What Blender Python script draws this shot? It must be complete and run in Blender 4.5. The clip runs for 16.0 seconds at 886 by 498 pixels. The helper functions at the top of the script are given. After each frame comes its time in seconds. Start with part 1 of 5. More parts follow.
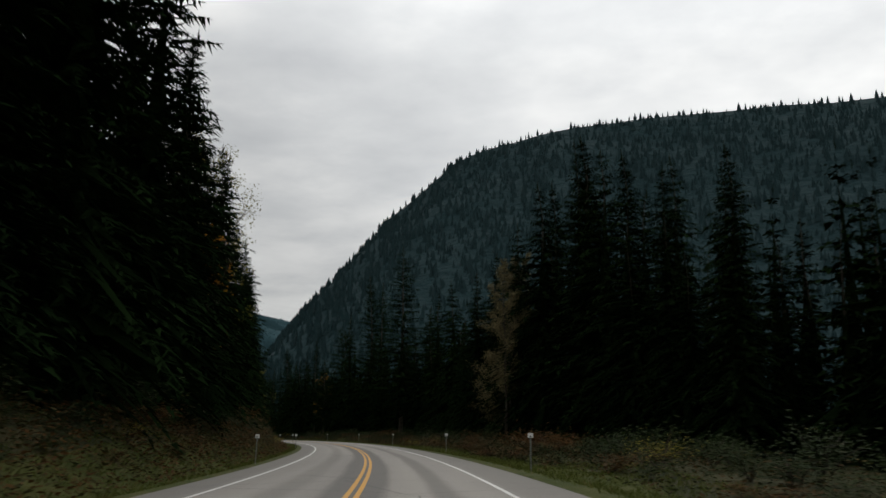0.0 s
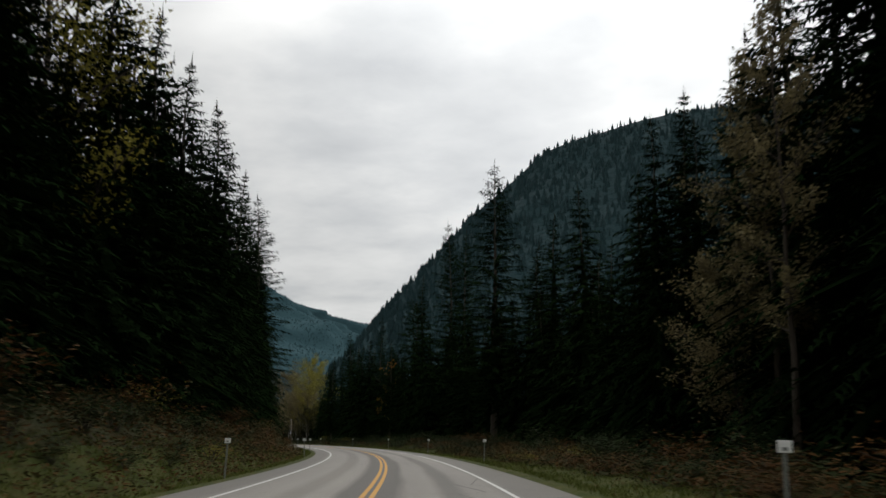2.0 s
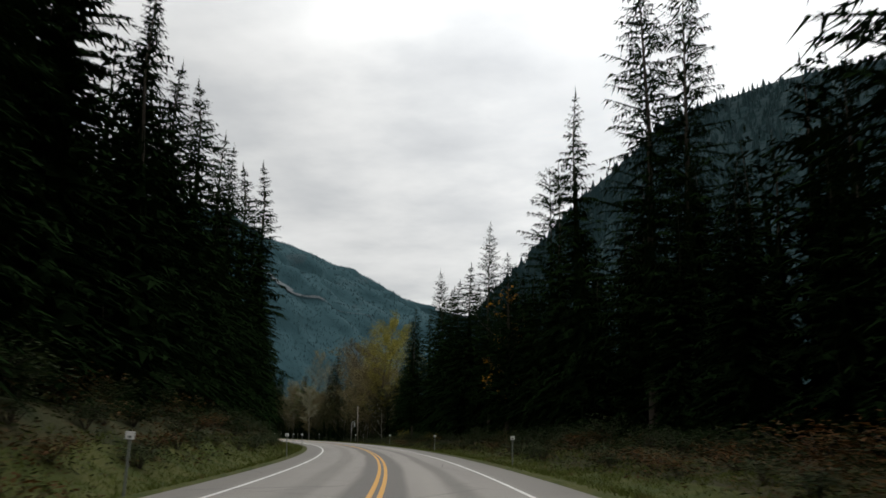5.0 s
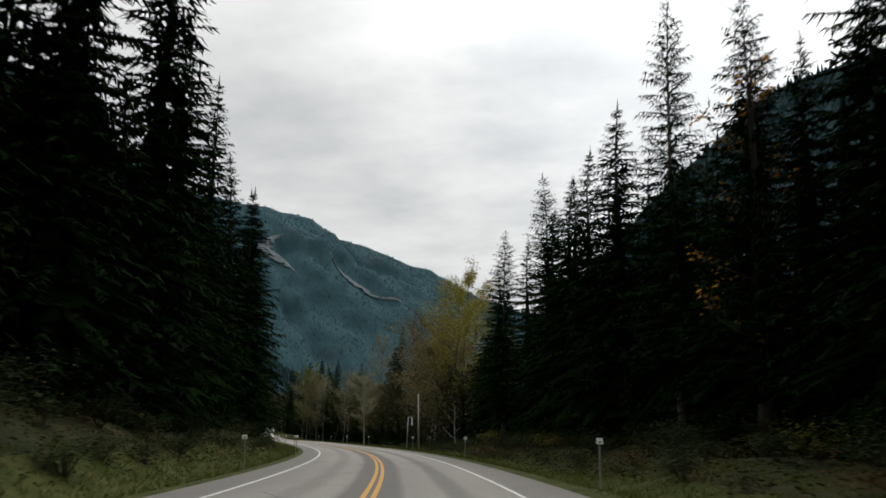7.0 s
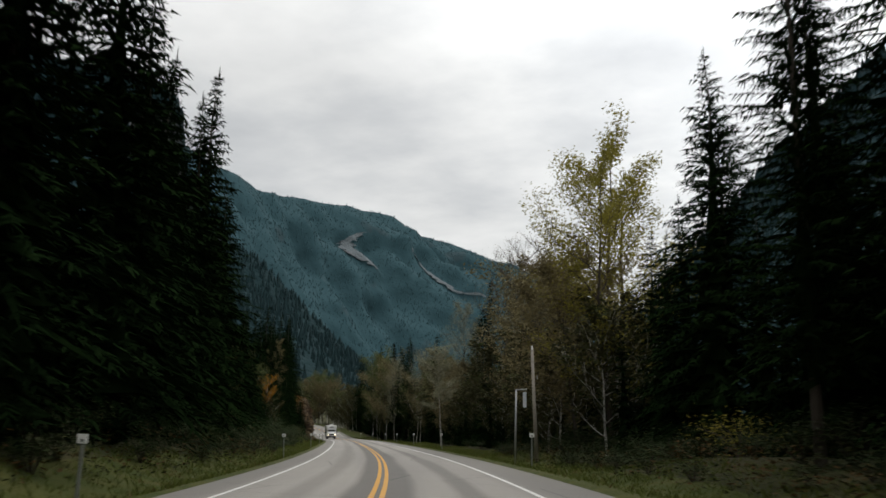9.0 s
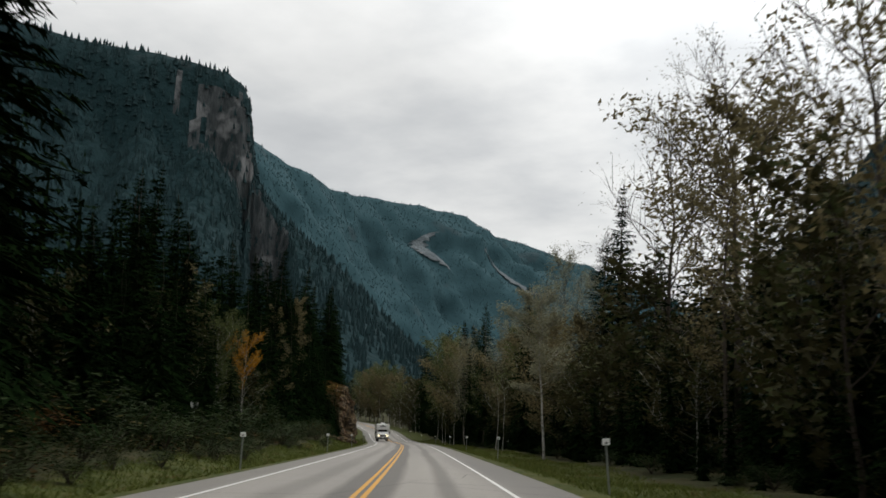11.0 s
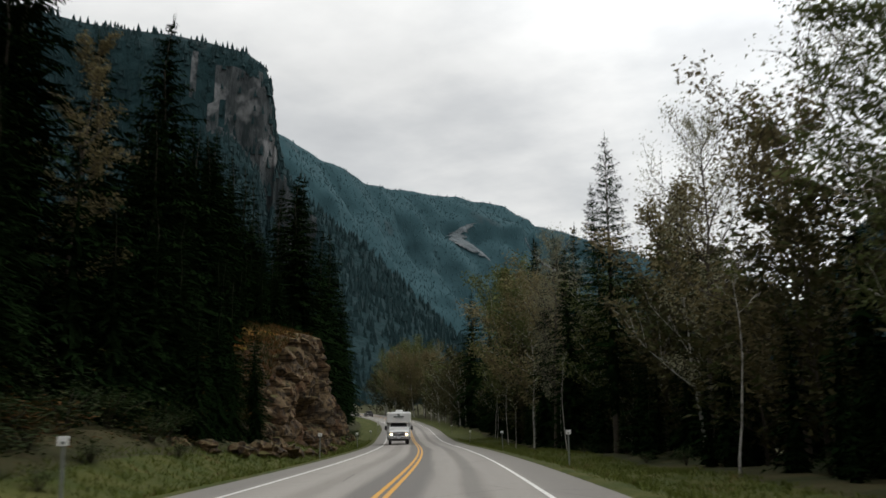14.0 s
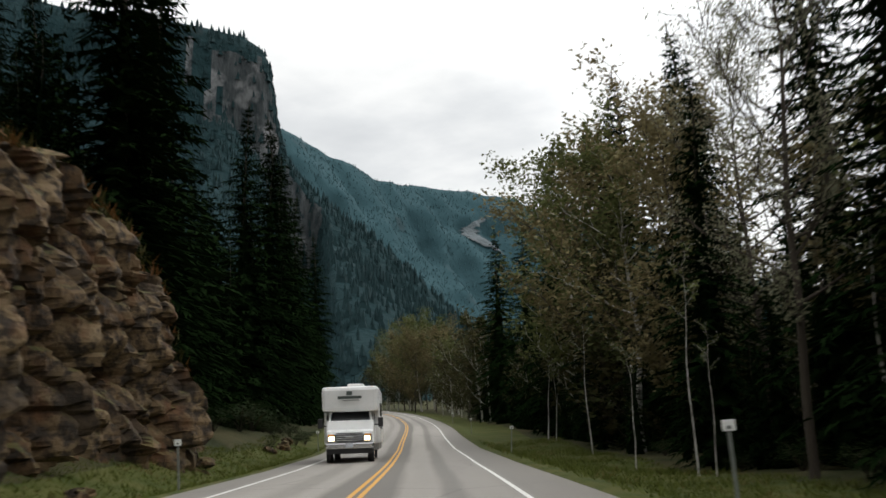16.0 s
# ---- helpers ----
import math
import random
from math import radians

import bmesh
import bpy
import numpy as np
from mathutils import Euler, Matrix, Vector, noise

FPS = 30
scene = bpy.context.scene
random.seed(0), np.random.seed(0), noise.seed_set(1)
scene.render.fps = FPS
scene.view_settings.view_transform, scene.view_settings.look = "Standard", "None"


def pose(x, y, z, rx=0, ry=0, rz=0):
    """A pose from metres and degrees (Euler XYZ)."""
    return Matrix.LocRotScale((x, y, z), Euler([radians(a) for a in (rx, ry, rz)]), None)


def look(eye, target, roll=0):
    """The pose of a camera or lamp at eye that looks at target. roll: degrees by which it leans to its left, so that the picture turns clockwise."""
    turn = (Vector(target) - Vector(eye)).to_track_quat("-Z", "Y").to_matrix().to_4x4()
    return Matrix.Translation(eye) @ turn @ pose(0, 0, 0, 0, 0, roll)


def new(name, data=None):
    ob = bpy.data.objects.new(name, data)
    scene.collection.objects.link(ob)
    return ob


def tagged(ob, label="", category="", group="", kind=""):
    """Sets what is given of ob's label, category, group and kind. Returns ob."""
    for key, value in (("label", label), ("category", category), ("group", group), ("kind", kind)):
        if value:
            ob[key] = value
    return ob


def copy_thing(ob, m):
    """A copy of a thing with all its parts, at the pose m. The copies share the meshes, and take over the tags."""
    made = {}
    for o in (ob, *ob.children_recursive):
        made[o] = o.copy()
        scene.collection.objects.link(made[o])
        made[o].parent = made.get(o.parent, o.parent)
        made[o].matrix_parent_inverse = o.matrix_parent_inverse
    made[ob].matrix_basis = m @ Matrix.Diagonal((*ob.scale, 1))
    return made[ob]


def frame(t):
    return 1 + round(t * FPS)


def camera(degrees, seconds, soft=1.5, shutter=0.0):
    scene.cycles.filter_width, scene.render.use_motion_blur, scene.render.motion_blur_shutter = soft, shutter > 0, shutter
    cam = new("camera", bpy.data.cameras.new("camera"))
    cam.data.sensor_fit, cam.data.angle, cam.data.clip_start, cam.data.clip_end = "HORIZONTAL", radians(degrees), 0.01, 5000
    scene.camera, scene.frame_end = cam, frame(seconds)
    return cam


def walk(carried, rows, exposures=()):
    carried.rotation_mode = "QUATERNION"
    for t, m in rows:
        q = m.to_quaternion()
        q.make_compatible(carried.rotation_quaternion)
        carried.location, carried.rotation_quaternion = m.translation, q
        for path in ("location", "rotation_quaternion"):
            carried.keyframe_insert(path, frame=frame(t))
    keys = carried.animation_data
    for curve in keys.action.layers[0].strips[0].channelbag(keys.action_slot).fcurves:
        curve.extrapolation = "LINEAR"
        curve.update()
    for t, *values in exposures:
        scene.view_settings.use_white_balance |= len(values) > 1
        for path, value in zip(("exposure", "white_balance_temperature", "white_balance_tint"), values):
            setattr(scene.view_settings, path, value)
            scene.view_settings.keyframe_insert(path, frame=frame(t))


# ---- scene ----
cam = camera(52.2, 16.0, soft=1.6, shutter=0.2)
PATH = [  # seconds, x, y, z, rx, ry, rz
    (0.0, -0.51, -0.01, 1.20, 101.55, 0.22, -0.03),
    (0.5, -0.90, 12.96, 1.20, 101.61, 0.11, 1.31),
    (1.0, -1.54, 25.94, 1.20, 101.68, -0.01, 2.58),
    (1.5, -2.43, 38.90, 1.20, 101.87, -0.13, 3.98),
    (2.0, -3.57, 51.83, 1.20, 101.89, -0.29, 5.34),
    (2.5, -5.07, 64.72, 1.20, 101.89, -0.45, 6.55),
    (3.0, -6.78, 77.59, 1.20, 101.81, -0.53, 7.67),
    (3.5, -8.73, 90.42, 1.20, 101.68, -0.61, 8.77),
    (4.0, -10.94, 103.20, 1.20, 101.63, -0.69, 9.91),
    (4.5, -13.29, 115.96, 1.20, 101.64, -0.68, 11.05),
    (5.0, -15.94, 128.65, 1.20, 101.65, -0.67, 12.21),
    (5.5, -18.89, 141.27, 1.20, 101.66, -0.66, 13.37),
    (6.0, -22.15, 153.84, 1.20, 101.66, -0.65, 14.51),
    (6.5, -25.69, 166.31, 1.20, 101.68, -0.64, 15.73),
    (7.0, -29.50, 178.72, 1.20, 101.74, -0.54, 17.18),
    (7.5, -33.57, 191.04, 1.20, 101.81, -0.44, 18.69),
    (8.0, -37.96, 203.24, 1.20, 101.72, -0.26, 20.12),
    (8.5, -42.62, 215.34, 1.20, 101.63, -0.07, 21.48),
    (9.0, -47.57, 227.33, 1.20, 101.54, 0.12, 22.65),
    (9.5, -52.68, 239.24, 1.20, 101.58, -0.08, 23.77),
    (10.0, -58.11, 251.02, 1.20, 101.61, -0.40, 24.88),
    (10.5, -63.82, 262.69, 1.20, 101.65, -0.70, 26.00),
    (11.0, -69.71, 274.24, 1.20, 101.68, -1.02, 27.12),
    (11.5, -75.76, 285.75, 1.20, 101.72, -1.19, 28.16),
    (12.0, -81.95, 297.16, 1.20, 101.64, -0.95, 28.95),
    (12.5, -88.19, 308.56, 1.20, 101.57, -0.29, 29.46),
    (13.0, -94.49, 319.92, 1.20, 101.51, 0.36, 29.83),
    (13.5, -100.82, 331.28, 1.20, 101.44, 0.71, 29.97),
    (14.0, -107.12, 342.65, 1.20, 101.43, 0.73, 29.98),
    (14.5, -113.45, 354.00, 1.20, 101.41, 0.75, 30.00),
    (15.0, -119.80, 365.35, 1.20, 101.26, 0.65, 30.23),
    (15.5, -126.25, 376.64, 1.20, 101.02, 1.15, 30.66),
    (16.0, -132.84, 387.85, 1.20, 101.34, 2.01, 31.07),
]
walk(cam, [(t, pose(x, y, z, rx, ry, rz)) for t, x, y, z, rx, ry, rz in PATH],
     exposures=[(0.0, -0.62), (1.5, -0.42), (3.5, -0.25), (7.0, -0.1), (9.0, -0.05), (12.5, -0.05), (14.5, 0.05), (15.5, 0.35), (16.0, 0.35)])

# ---- sky, sun ----
SUN_AZ, SUN_EL = 24.0, 46.0          # degrees right of +y, and up, behind the cloud
world = bpy.data.worlds.new("overcast_sky")
scene.world = world
world.use_nodes = True


class Net:
    """Small help for wiring nodes."""

    def __init__(self, tree):
        self.tree = tree
        tree.nodes.clear()

    def n(self, kind, props=None, **inputs):
        node = self.tree.nodes.new(kind)
        for key, value in (props or {}).items():
            setattr(node, key, value)
        for key, value in inputs.items():
            key = key.replace("_", " ")
            sock = node.inputs[int(key[1:])] if key[0] == "i" and key[1:].isdigit() else node.inputs[key]
            if isinstance(value, bpy.types.NodeSocket):
                self.tree.links.new(value, sock)
            else:
                sock.default_value = value
        return node

    def math(self, op, a, b=0.0, c=0.0, clamp=False):
        return self.n("ShaderNodeMath", {"operation": op, "use_clamp": clamp}, i0=a, i1=b, i2=c).outputs[0]

    def mix(self, fac, a, b, blend="MIX"):
        node = self.n("ShaderNodeMix", {"data_type": "RGBA", "blend_type": blend})
        for idx, value in ((0, fac), (6, a), (7, b)):
            if isinstance(value, bpy.types.NodeSocket):
                self.tree.links.new(value, node.inputs[idx])
            else:
                node.inputs[idx].default_value = value if idx == 0 else (*value, 1.0)
        return node.outputs[2]

    def noise(self, vec, scale, detail=4.0, rough=0.55):
        node = self.n("ShaderNodeTexNoise", None, Scale=scale, Detail=detail, Roughness=rough)
        if vec is not None:
            self.tree.links.new(vec, node.inputs["Vector"])
        return node.outputs["Fac"]

    def ramp(self, fac, *stops):
        node = self.n("ShaderNodeValToRGB")
        self.tree.links.new(fac, node.inputs[0])
        els = node.color_ramp.elements
        while len(els) < len(stops):
            els.new(0.5)
        for el, (pos, col) in zip(els, stops):
            el.position = pos
            el.color = (col, col, col, 1.0) if isinstance(col, (int, float)) else (*col, 1.0)
        return node.outputs[0]


def build_sky():
    k = Net(world.node_tree)
    sky = k.n("ShaderNodeTexSky", {"sky_type": "NISHITA", "sun_disc": False,
              "sun_elevation": radians(SUN_EL), "sun_rotation": radians(SUN_AZ)}).outputs[0]
    way = k.n("ShaderNodeTexCoord").outputs["Generated"]
    sep = k.n("ShaderNodeSeparateXYZ", None, Vector=way)
    up = k.math("MAXIMUM", sep.outputs[2], 0.04)
    up = k.math("ADD", up, 0.10)
    flat = k.n("ShaderNodeCombineXYZ", None, X=k.math("DIVIDE", sep.outputs[0], up), Y=k.math("DIVIDE", sep.outputs[1], up), Z=3.1).outputs[0]
    broad = k.noise(flat, 0.75, 5.0, 0.5)
    fine = k.noise(flat, 2.3, 6.0, 0.55)
    lumps = k.math("ADD", k.math("MULTIPLY", broad, 0.65), k.math("MULTIPLY", fine, 0.35))
    shade = k.ramp(lumps, (0.36, (0.57, 0.585, 0.598)), (0.46, (0.705, 0.718, 0.722)), (0.54, (0.865, 0.870, 0.858)), (0.64, (1.025, 1.025, 1.005)))
    sun = Vector((math.sin(radians(SUN_AZ)) * math.cos(radians(SUN_EL)), math.cos(radians(SUN_AZ)) * math.cos(radians(SUN_EL)), math.sin(radians(SUN_EL))))
    dot = k.n("ShaderNodeVectorMath", {"operation": "DOT_PRODUCT"}, i0=way, i1=sun).outputs["Value"]
    near = k.n("ShaderNodeMapRange", {"interpolation_type": "SMOOTHSTEP"}, Value=dot, From_Min=0.62, From_Max=1.0, To_Min=0.98, To_Max=2.1).outputs[0]
    # an overcast sky is about three times as bright overhead as at the horizon
    high = k.n("ShaderNodeMapRange", None, Value=sep.outputs[2], From_Min=0.38, From_Max=1.0, To_Min=1.0, To_Max=2.1).outputs[0]
    cloud = k.n("ShaderNodeVectorMath", {"operation": "SCALE"}, i0=shade, Scale=k.math("MULTIPLY", near, high)).outputs[0]
    clear = k.n("ShaderNodeVectorMath", {"operation": "SCALE"}, i0=sky, Scale=0.08).outputs[0]
    both = k.mix(0.93, (0, 0, 0), (0, 0, 0))
    mixer = both.node
    k.tree.links.new(clear, mixer.inputs[6])
    k.tree.links.new(cloud, mixer.inputs[7])
    back = k.n("ShaderNodeBackground", None, Color=both, Strength=SKY)
    k.tree.links.new(back.outputs[0], k.n("ShaderNodeOutputWorld").inputs[0])


SKY = 0.95
build_sky()
sun_lamp = new("sun", bpy.data.lights.new("sun", "SUN"))
sun_lamp.data.energy, sun_lamp.data.angle, sun_lamp.data.color = 0.5, radians(25), (1.0, 0.96, 0.9)
sun_lamp.matrix_world = look((80 * math.sin(radians(SUN_AZ)), 80 * math.cos(radians(SUN_AZ)), 300), (0, 0, 300 - 80 * math.tan(radians(SUN_EL))))

# ---- materials ----
def material(name, build, rough=0.8, spec=0.3, metal=0.0):
    mat = bpy.data.materials.new(name)
    mat.use_nodes = True
    k = Net(mat.node_tree)
    bsdf = k.n("ShaderNodeBsdfPrincipled", None, Roughness=rough, Metallic=metal)
    bsdf.inputs["Specular IOR Level"].default_value = spec
    k.tree.links.new(bsdf.outputs[0], k.n("ShaderNodeOutputMaterial").inputs[0])
    build(k, bsdf)
    return mat


def bump(k, bsdf, height, strength=0.5, dist=0.02):
    k.tree.links.new(k.n("ShaderNodeBump", None, Height=height, Strength=strength, Distance=dist).outputs[0], bsdf.inputs["Normal"])


def foliage_mat(name, dark, light, accent=None, part=0.5, sheen=0.1, thin=0.22):
    """Leaves or needles: two tones from clump to clump and tree to tree, and some light through them."""
    mat = bpy.data.materials.new(name)
    mat.use_nodes = True
    k = Net(mat.node_tree)
    geo = k.n("ShaderNodeNewGeometry")
    pos = k.n("ShaderNodeTexCoord").outputs["Object"]
    clump = k.noise(pos, 0.55, 2.0)
    tree = k.n("ShaderNodeObjectInfo").outputs["Random"]
    fac = k.math("ADD", k.math("MULTIPLY", clump, 0.8), k.math("MULTIPLY", geo.outputs["Random Per Island"], 0.4))
    fac = k.math("SUBTRACT", k.math("ADD", fac, k.math("MULTIPLY", tree, 0.35)), 0.35, clamp=True)
    col = k.mix(fac, dark, light)
    if accent:
        col = k.mix(k.math("GREATER_THAN", k.noise(pos, 0.9, 3.0), part), col, accent)
    bsdf = k.n("ShaderNodeBsdfPrincipled", None, Base_Color=col, Roughness=0.85)
    bsdf.inputs["Specular IOR Level"].default_value = sheen
    through_leaf = k.n("ShaderNodeBsdfTranslucent", None, Color=col)
    both = k.n("ShaderNodeMixShader", None, i0=thin, i1=bsdf.outputs[0], i2=through_leaf.outputs[0])
    k.tree.links.new(both.outputs[0], k.n("ShaderNodeOutputMaterial").inputs[0])
    return mat


M = {}
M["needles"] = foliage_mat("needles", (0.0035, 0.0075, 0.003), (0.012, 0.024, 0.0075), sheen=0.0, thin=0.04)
# bluish distance haze is put into these two needle colours, more in the second
M["needles_thin_haze"] = foliage_mat("needles_thin_haze", (0.013, 0.030, 0.033), (0.018, 0.039, 0.042), thin=0.05)
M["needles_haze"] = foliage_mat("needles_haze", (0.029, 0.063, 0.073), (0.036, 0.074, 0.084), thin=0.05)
M["leaf_green"] = foliage_mat("leaf_green", (0.045, 0.062, 0.020), (0.13, 0.135, 0.048))
M["leaf_yellow"] = foliage_mat("leaf_yellow", (0.13, 0.12, 0.02), (0.30, 0.26, 0.05), thin=0.35)
M["leaf_gold"] = foliage_mat("leaf_gold", (0.22, 0.10, 0.012), (0.42, 0.21, 0.02))
M["leaf_brown"] = foliage_mat("leaf_brown", (0.085, 0.073, 0.034), (0.20, 0.165, 0.082))
M["leaf_silver"] = foliage_mat("leaf_silver", (0.12, 0.12, 0.075), (0.30, 0.29, 0.20), thin=0.42)
M["shrub"] = foliage_mat("shrub", (0.012, 0.022, 0.007), (0.040, 0.056, 0.018), (0.075, 0.062, 0.016), 0.62)
M["bracken"] = foliage_mat("bracken", (0.055, 0.026, 0.008), (0.125, 0.062, 0.018), (0.036, 0.034, 0.010), 0.5)
M["leaf_dull"] = foliage_mat("leaf_dull", (0.020, 0.022, 0.008), (0.070, 0.060, 0.024), (0.042, 0.050, 0.016), 0.55)
M["undergrowth"] = foliage_mat("undergrowth", (0.014, 0.022, 0.007), (0.044, 0.050, 0.015), (0.072, 0.042, 0.015), 0.56)
M["grass"] = foliage_mat("grass", (0.040, 0.058, 0.010), (0.098, 0.112, 0.022), (0.115, 0.092, 0.034), 0.62)


def _bark(k, b):
    pos = k.n("ShaderNodeMapping", None, Vector=k.n("ShaderNodeTexCoord").outputs["Object"], Scale=(6, 6, 0.8)).outputs[0]
    f = k.noise(pos, 3.0, 6.0)
    k.tree.links.new(k.mix(f, (0.022, 0.018, 0.014), (0.085, 0.070, 0.056)), b.inputs["Base Color"])
    bump(k, b, f, 0.8, 0.03)


def _pale_bark(k, b):
    pos = k.n("ShaderNodeMapping", None, Vector=k.n("ShaderNodeTexCoord").outputs["Object"], Scale=(3, 3, 4)).outputs[0]
    f = k.noise(pos, 1.3, 5.0)
    k.tree.links.new(k.ramp(f, (0.36, (0.13, 0.12, 0.105)), (0.48, (0.29, 0.277, 0.25)), (0.7, (0.45, 0.43, 0.40))), b.inputs["Base Color"])
    bump(k, b, f, 0.4, 0.02)


def _asphalt(k, b):
    """Grey worn asphalt: paler wheel paths, a darker seam by the centre line, patches, grit and cracks."""
    uv = k.n("ShaderNodeUVMap", {"uv_map": "lane"}).outputs[0]
    sep = k.n("ShaderNodeSeparateXYZ", None, Vector=uv)
    d, s = sep.outputs[0], sep.outputs[1]
    pos = k.n("ShaderNodeTexCoord").outputs["Object"]
    long = k.n("ShaderNodeMapping", None, Vector=uv, Scale=(1.0, 0.05, 1.0)).outputs[0]
    wobble = k.math("MULTIPLY", k.math("SUBTRACT", k.noise(long, 0.9, 3.0), 0.5), 0.55)
    dw = k.math("ADD", d, wobble)
    tone = k.n("ShaderNodeValToRGB")
    k.tree.links.new(k.n("ShaderNodeMapRange", None, Value=dw, From_Min=-8.0, From_Max=5.0).outputs[0], tone.inputs[0])
    stops = ((-8.0, 0.15), (-5.33, 0.16), (-4.81, 0.24), (-3.83, 0.265), (-3.49, 0.2), (-3.15, 0.2), (-2.85, 0.265), (-2.46, 0.255), (-2.21, 0.125), (-1.65, 0.13), (-1.09, 0.125), (-0.84, 0.25), (-0.15, 0.27), (0.10, 0.165), (0.40, 0.165), (0.66, 0.265), (1.34, 0.26), (1.86, 0.175), (3.65, 0.15))
    els = tone.color_ramp.elements
    while len(els) < len(stops):
        els.new(0.5)
    for el, (at_d, v) in zip(els, stops):
        el.position = (at_d + 8.0) / 13.0
        el.color = (v * 1.08, v, v * 0.89, 1)
    blot = k.noise(long, 0.35, 4.0)
    col = k.mix(k.n("ShaderNodeMapRange", None, Value=blot, From_Min=0.35, From_Max=0.7, To_Min=0.0, To_Max=0.45).outputs[0], tone.outputs[0], (0.12, 0.115, 0.11))
    grit = k.noise(pos, 38.0, 3.0, 0.7)
    col = k.mix(0.35, col, k.ramp(grit, (0.3, 0.25), (0.7, 0.75)), "OVERLAY")
    crack = k.n("ShaderNodeTexVoronoi", {"feature": "DISTANCE_TO_EDGE"}, Vector=uv, Scale=0.16).outputs["Distance"]
    col = k.mix(k.math("MULTIPLY", k.math("LESS_THAN", crack, 0.0028), 0.6), col, (0.05, 0.05, 0.05))
    k.tree.links.new(col, b.inputs["Base Color"])
    bump(k, b, grit, 0.35, 0.01)


def _paint(base):
    def f(k, b):
        pos = k.n("ShaderNodeTexCoord").outputs["Object"]
        wear = k.ramp(k.noise(pos, 9.0, 6.0, 0.7), (0.52, 0.0), (0.75, 0.8))
        k.tree.links.new(k.mix(wear, base, (0.18, 0.175, 0.165)), b.inputs["Base Color"])
    return f


def _ground(k, b):
    pos = k.n("ShaderNodeTexCoord").outputs["Object"]
    col = k.mix(k.ramp(k.noise(pos, 0.35, 5.0), (0.38, 0.0), (0.62, 1.0)), (0.022, 0.027, 0.011), (0.055, 0.046, 0.022))
    col = k.mix(k.ramp(k.noise(pos, 5.0, 5.0), (0.45, 0.0), (0.7, 0.7)), col, (0.035, 0.045, 0.014))
    k.tree.links.new(col, b.inputs["Base Color"])
    bump(k, b, k.noise(pos, 4.0, 6.0), 0.9, 0.15)


def _verge(k, b):
    pos = k.n("ShaderNodeTexCoord").outputs["Object"]
    col = k.mix(k.ramp(k.noise(pos, 0.6, 5.0), (0.4, 0.0), (0.6, 1.0)), (0.036, 0.049, 0.010), (0.064, 0.067, 0.018))
    col = k.mix(k.ramp(k.noise(pos, 14.0, 4.0), (0.5, 0.0), (0.85, 0.5)), col, (0.13, 0.12, 0.07))
    k.tree.links.new(col, b.inputs["Base Color"])
    bump(k, b, k.noise(pos, 12.0, 6.0), 0.8, 0.06)


def _gravel(k, b):
    pos = k.n("ShaderNodeTexCoord").outputs["Object"]
    f = k.noise(pos, 22.0, 4.0, 0.7)
    col = k.mix(f, (0.10, 0.095, 0.085), (0.26, 0.24, 0.22))
    col = k.mix(k.ramp(k.noise(pos, 0.8, 4.0), (0.45, 0.0), (0.65, 0.7)), col, (0.09, 0.085, 0.04))
    k.tree.links.new(col, b.inputs["Base Color"])
    bump(k, b, f, 0.7, 0.03)


def _rock(k, b):
    """Broken rusty-brown cut rock with grey faces, dark seams and moss on its flatter ledges."""
    pos = k.n("ShaderNodeTexCoord").outputs["Object"]
    big = k.noise(pos, 0.35, 5.0)
    fine = k.noise(pos, 2.5, 7.0, 0.65)
    col = k.mix(k.ramp(big, (0.38, 0.0), (0.62, 1.0)), (0.072, 0.043, 0.021), (0.148, 0.106, 0.060))
    col = k.mix(k.ramp(fine, (0.43, 0.95), (0.54, 0.0)), col, (0.022, 0.017, 0.013))
    col = k.mix(k.ramp(k.noise(pos, 0.8, 3.0), (0.54, 0.0), (0.66, 0.75)), col, (0.088, 0.042, 0.019))
    col = k.mix(k.ramp(k.noise(pos, 0.55, 4.0), (0.36, 0.65), (0.46, 0.0)), col, (0.030, 0.024, 0.019))
    up = k.n("ShaderNodeSeparateXYZ", None, Vector=k.n("ShaderNodeNewGeometry").outputs["Normal"]).outputs[2]
    moss = k.math("MULTIPLY", k.ramp(up, (0.62, 0.0), (0.9, 0.8)), k.ramp(k.noise(pos, 0.9, 4.0), (0.42, 0.0), (0.55, 1.0)))
    col = k.mix(moss, col, (0.085, 0.085, 0.025))
    k.tree.links.new(col, b.inputs["Base Color"])
    bump(k, b, fine, 0.8, 0.12)


def _cliff(k, b):
    pos = k.n("ShaderNodeTexCoord").outputs["Object"]
    tall = k.n("ShaderNodeMapping", None, Vector=pos, Scale=(1, 1, 0.22)).outputs[0]
    f = k.noise(tall, 0.09, 8.0, 0.7)
    # the blue-grey cast is distance haze painted into the rock
    col = k.mix(k.ramp(f, (0.40, 0.0), (0.66, 1.0)), (0.024, 0.032, 0.034), (0.092, 0.097, 0.100))
    col = k.mix(k.ramp(k.noise(pos, 0.02, 5.0), (0.56, 0.0), (0.63, 0.7)), col, (0.22, 0.222, 0.224))
    k.tree.links.new(col, b.inputs["Base Color"])
    bump(k, b, f, 1.0, 8.0)


def _slope(dark, light, bare, bare_at, relief=1.0):
    def f(k, b):
        pos = k.n("ShaderNodeTexCoord").outputs["Object"]
        col = k.mix(k.noise(pos, 0.02, 6.0), dark, light)
        col = k.mix(k.ramp(k.noise(pos, 0.006, 5.0), (bare_at, 0.0), (bare_at + 0.06, 0.6)), col, bare)
        k.tree.links.new(col, b.inputs["Base Color"])
        bump(k, b, k.noise(pos, 0.08, 5.0), relief, 6.0)
    return f


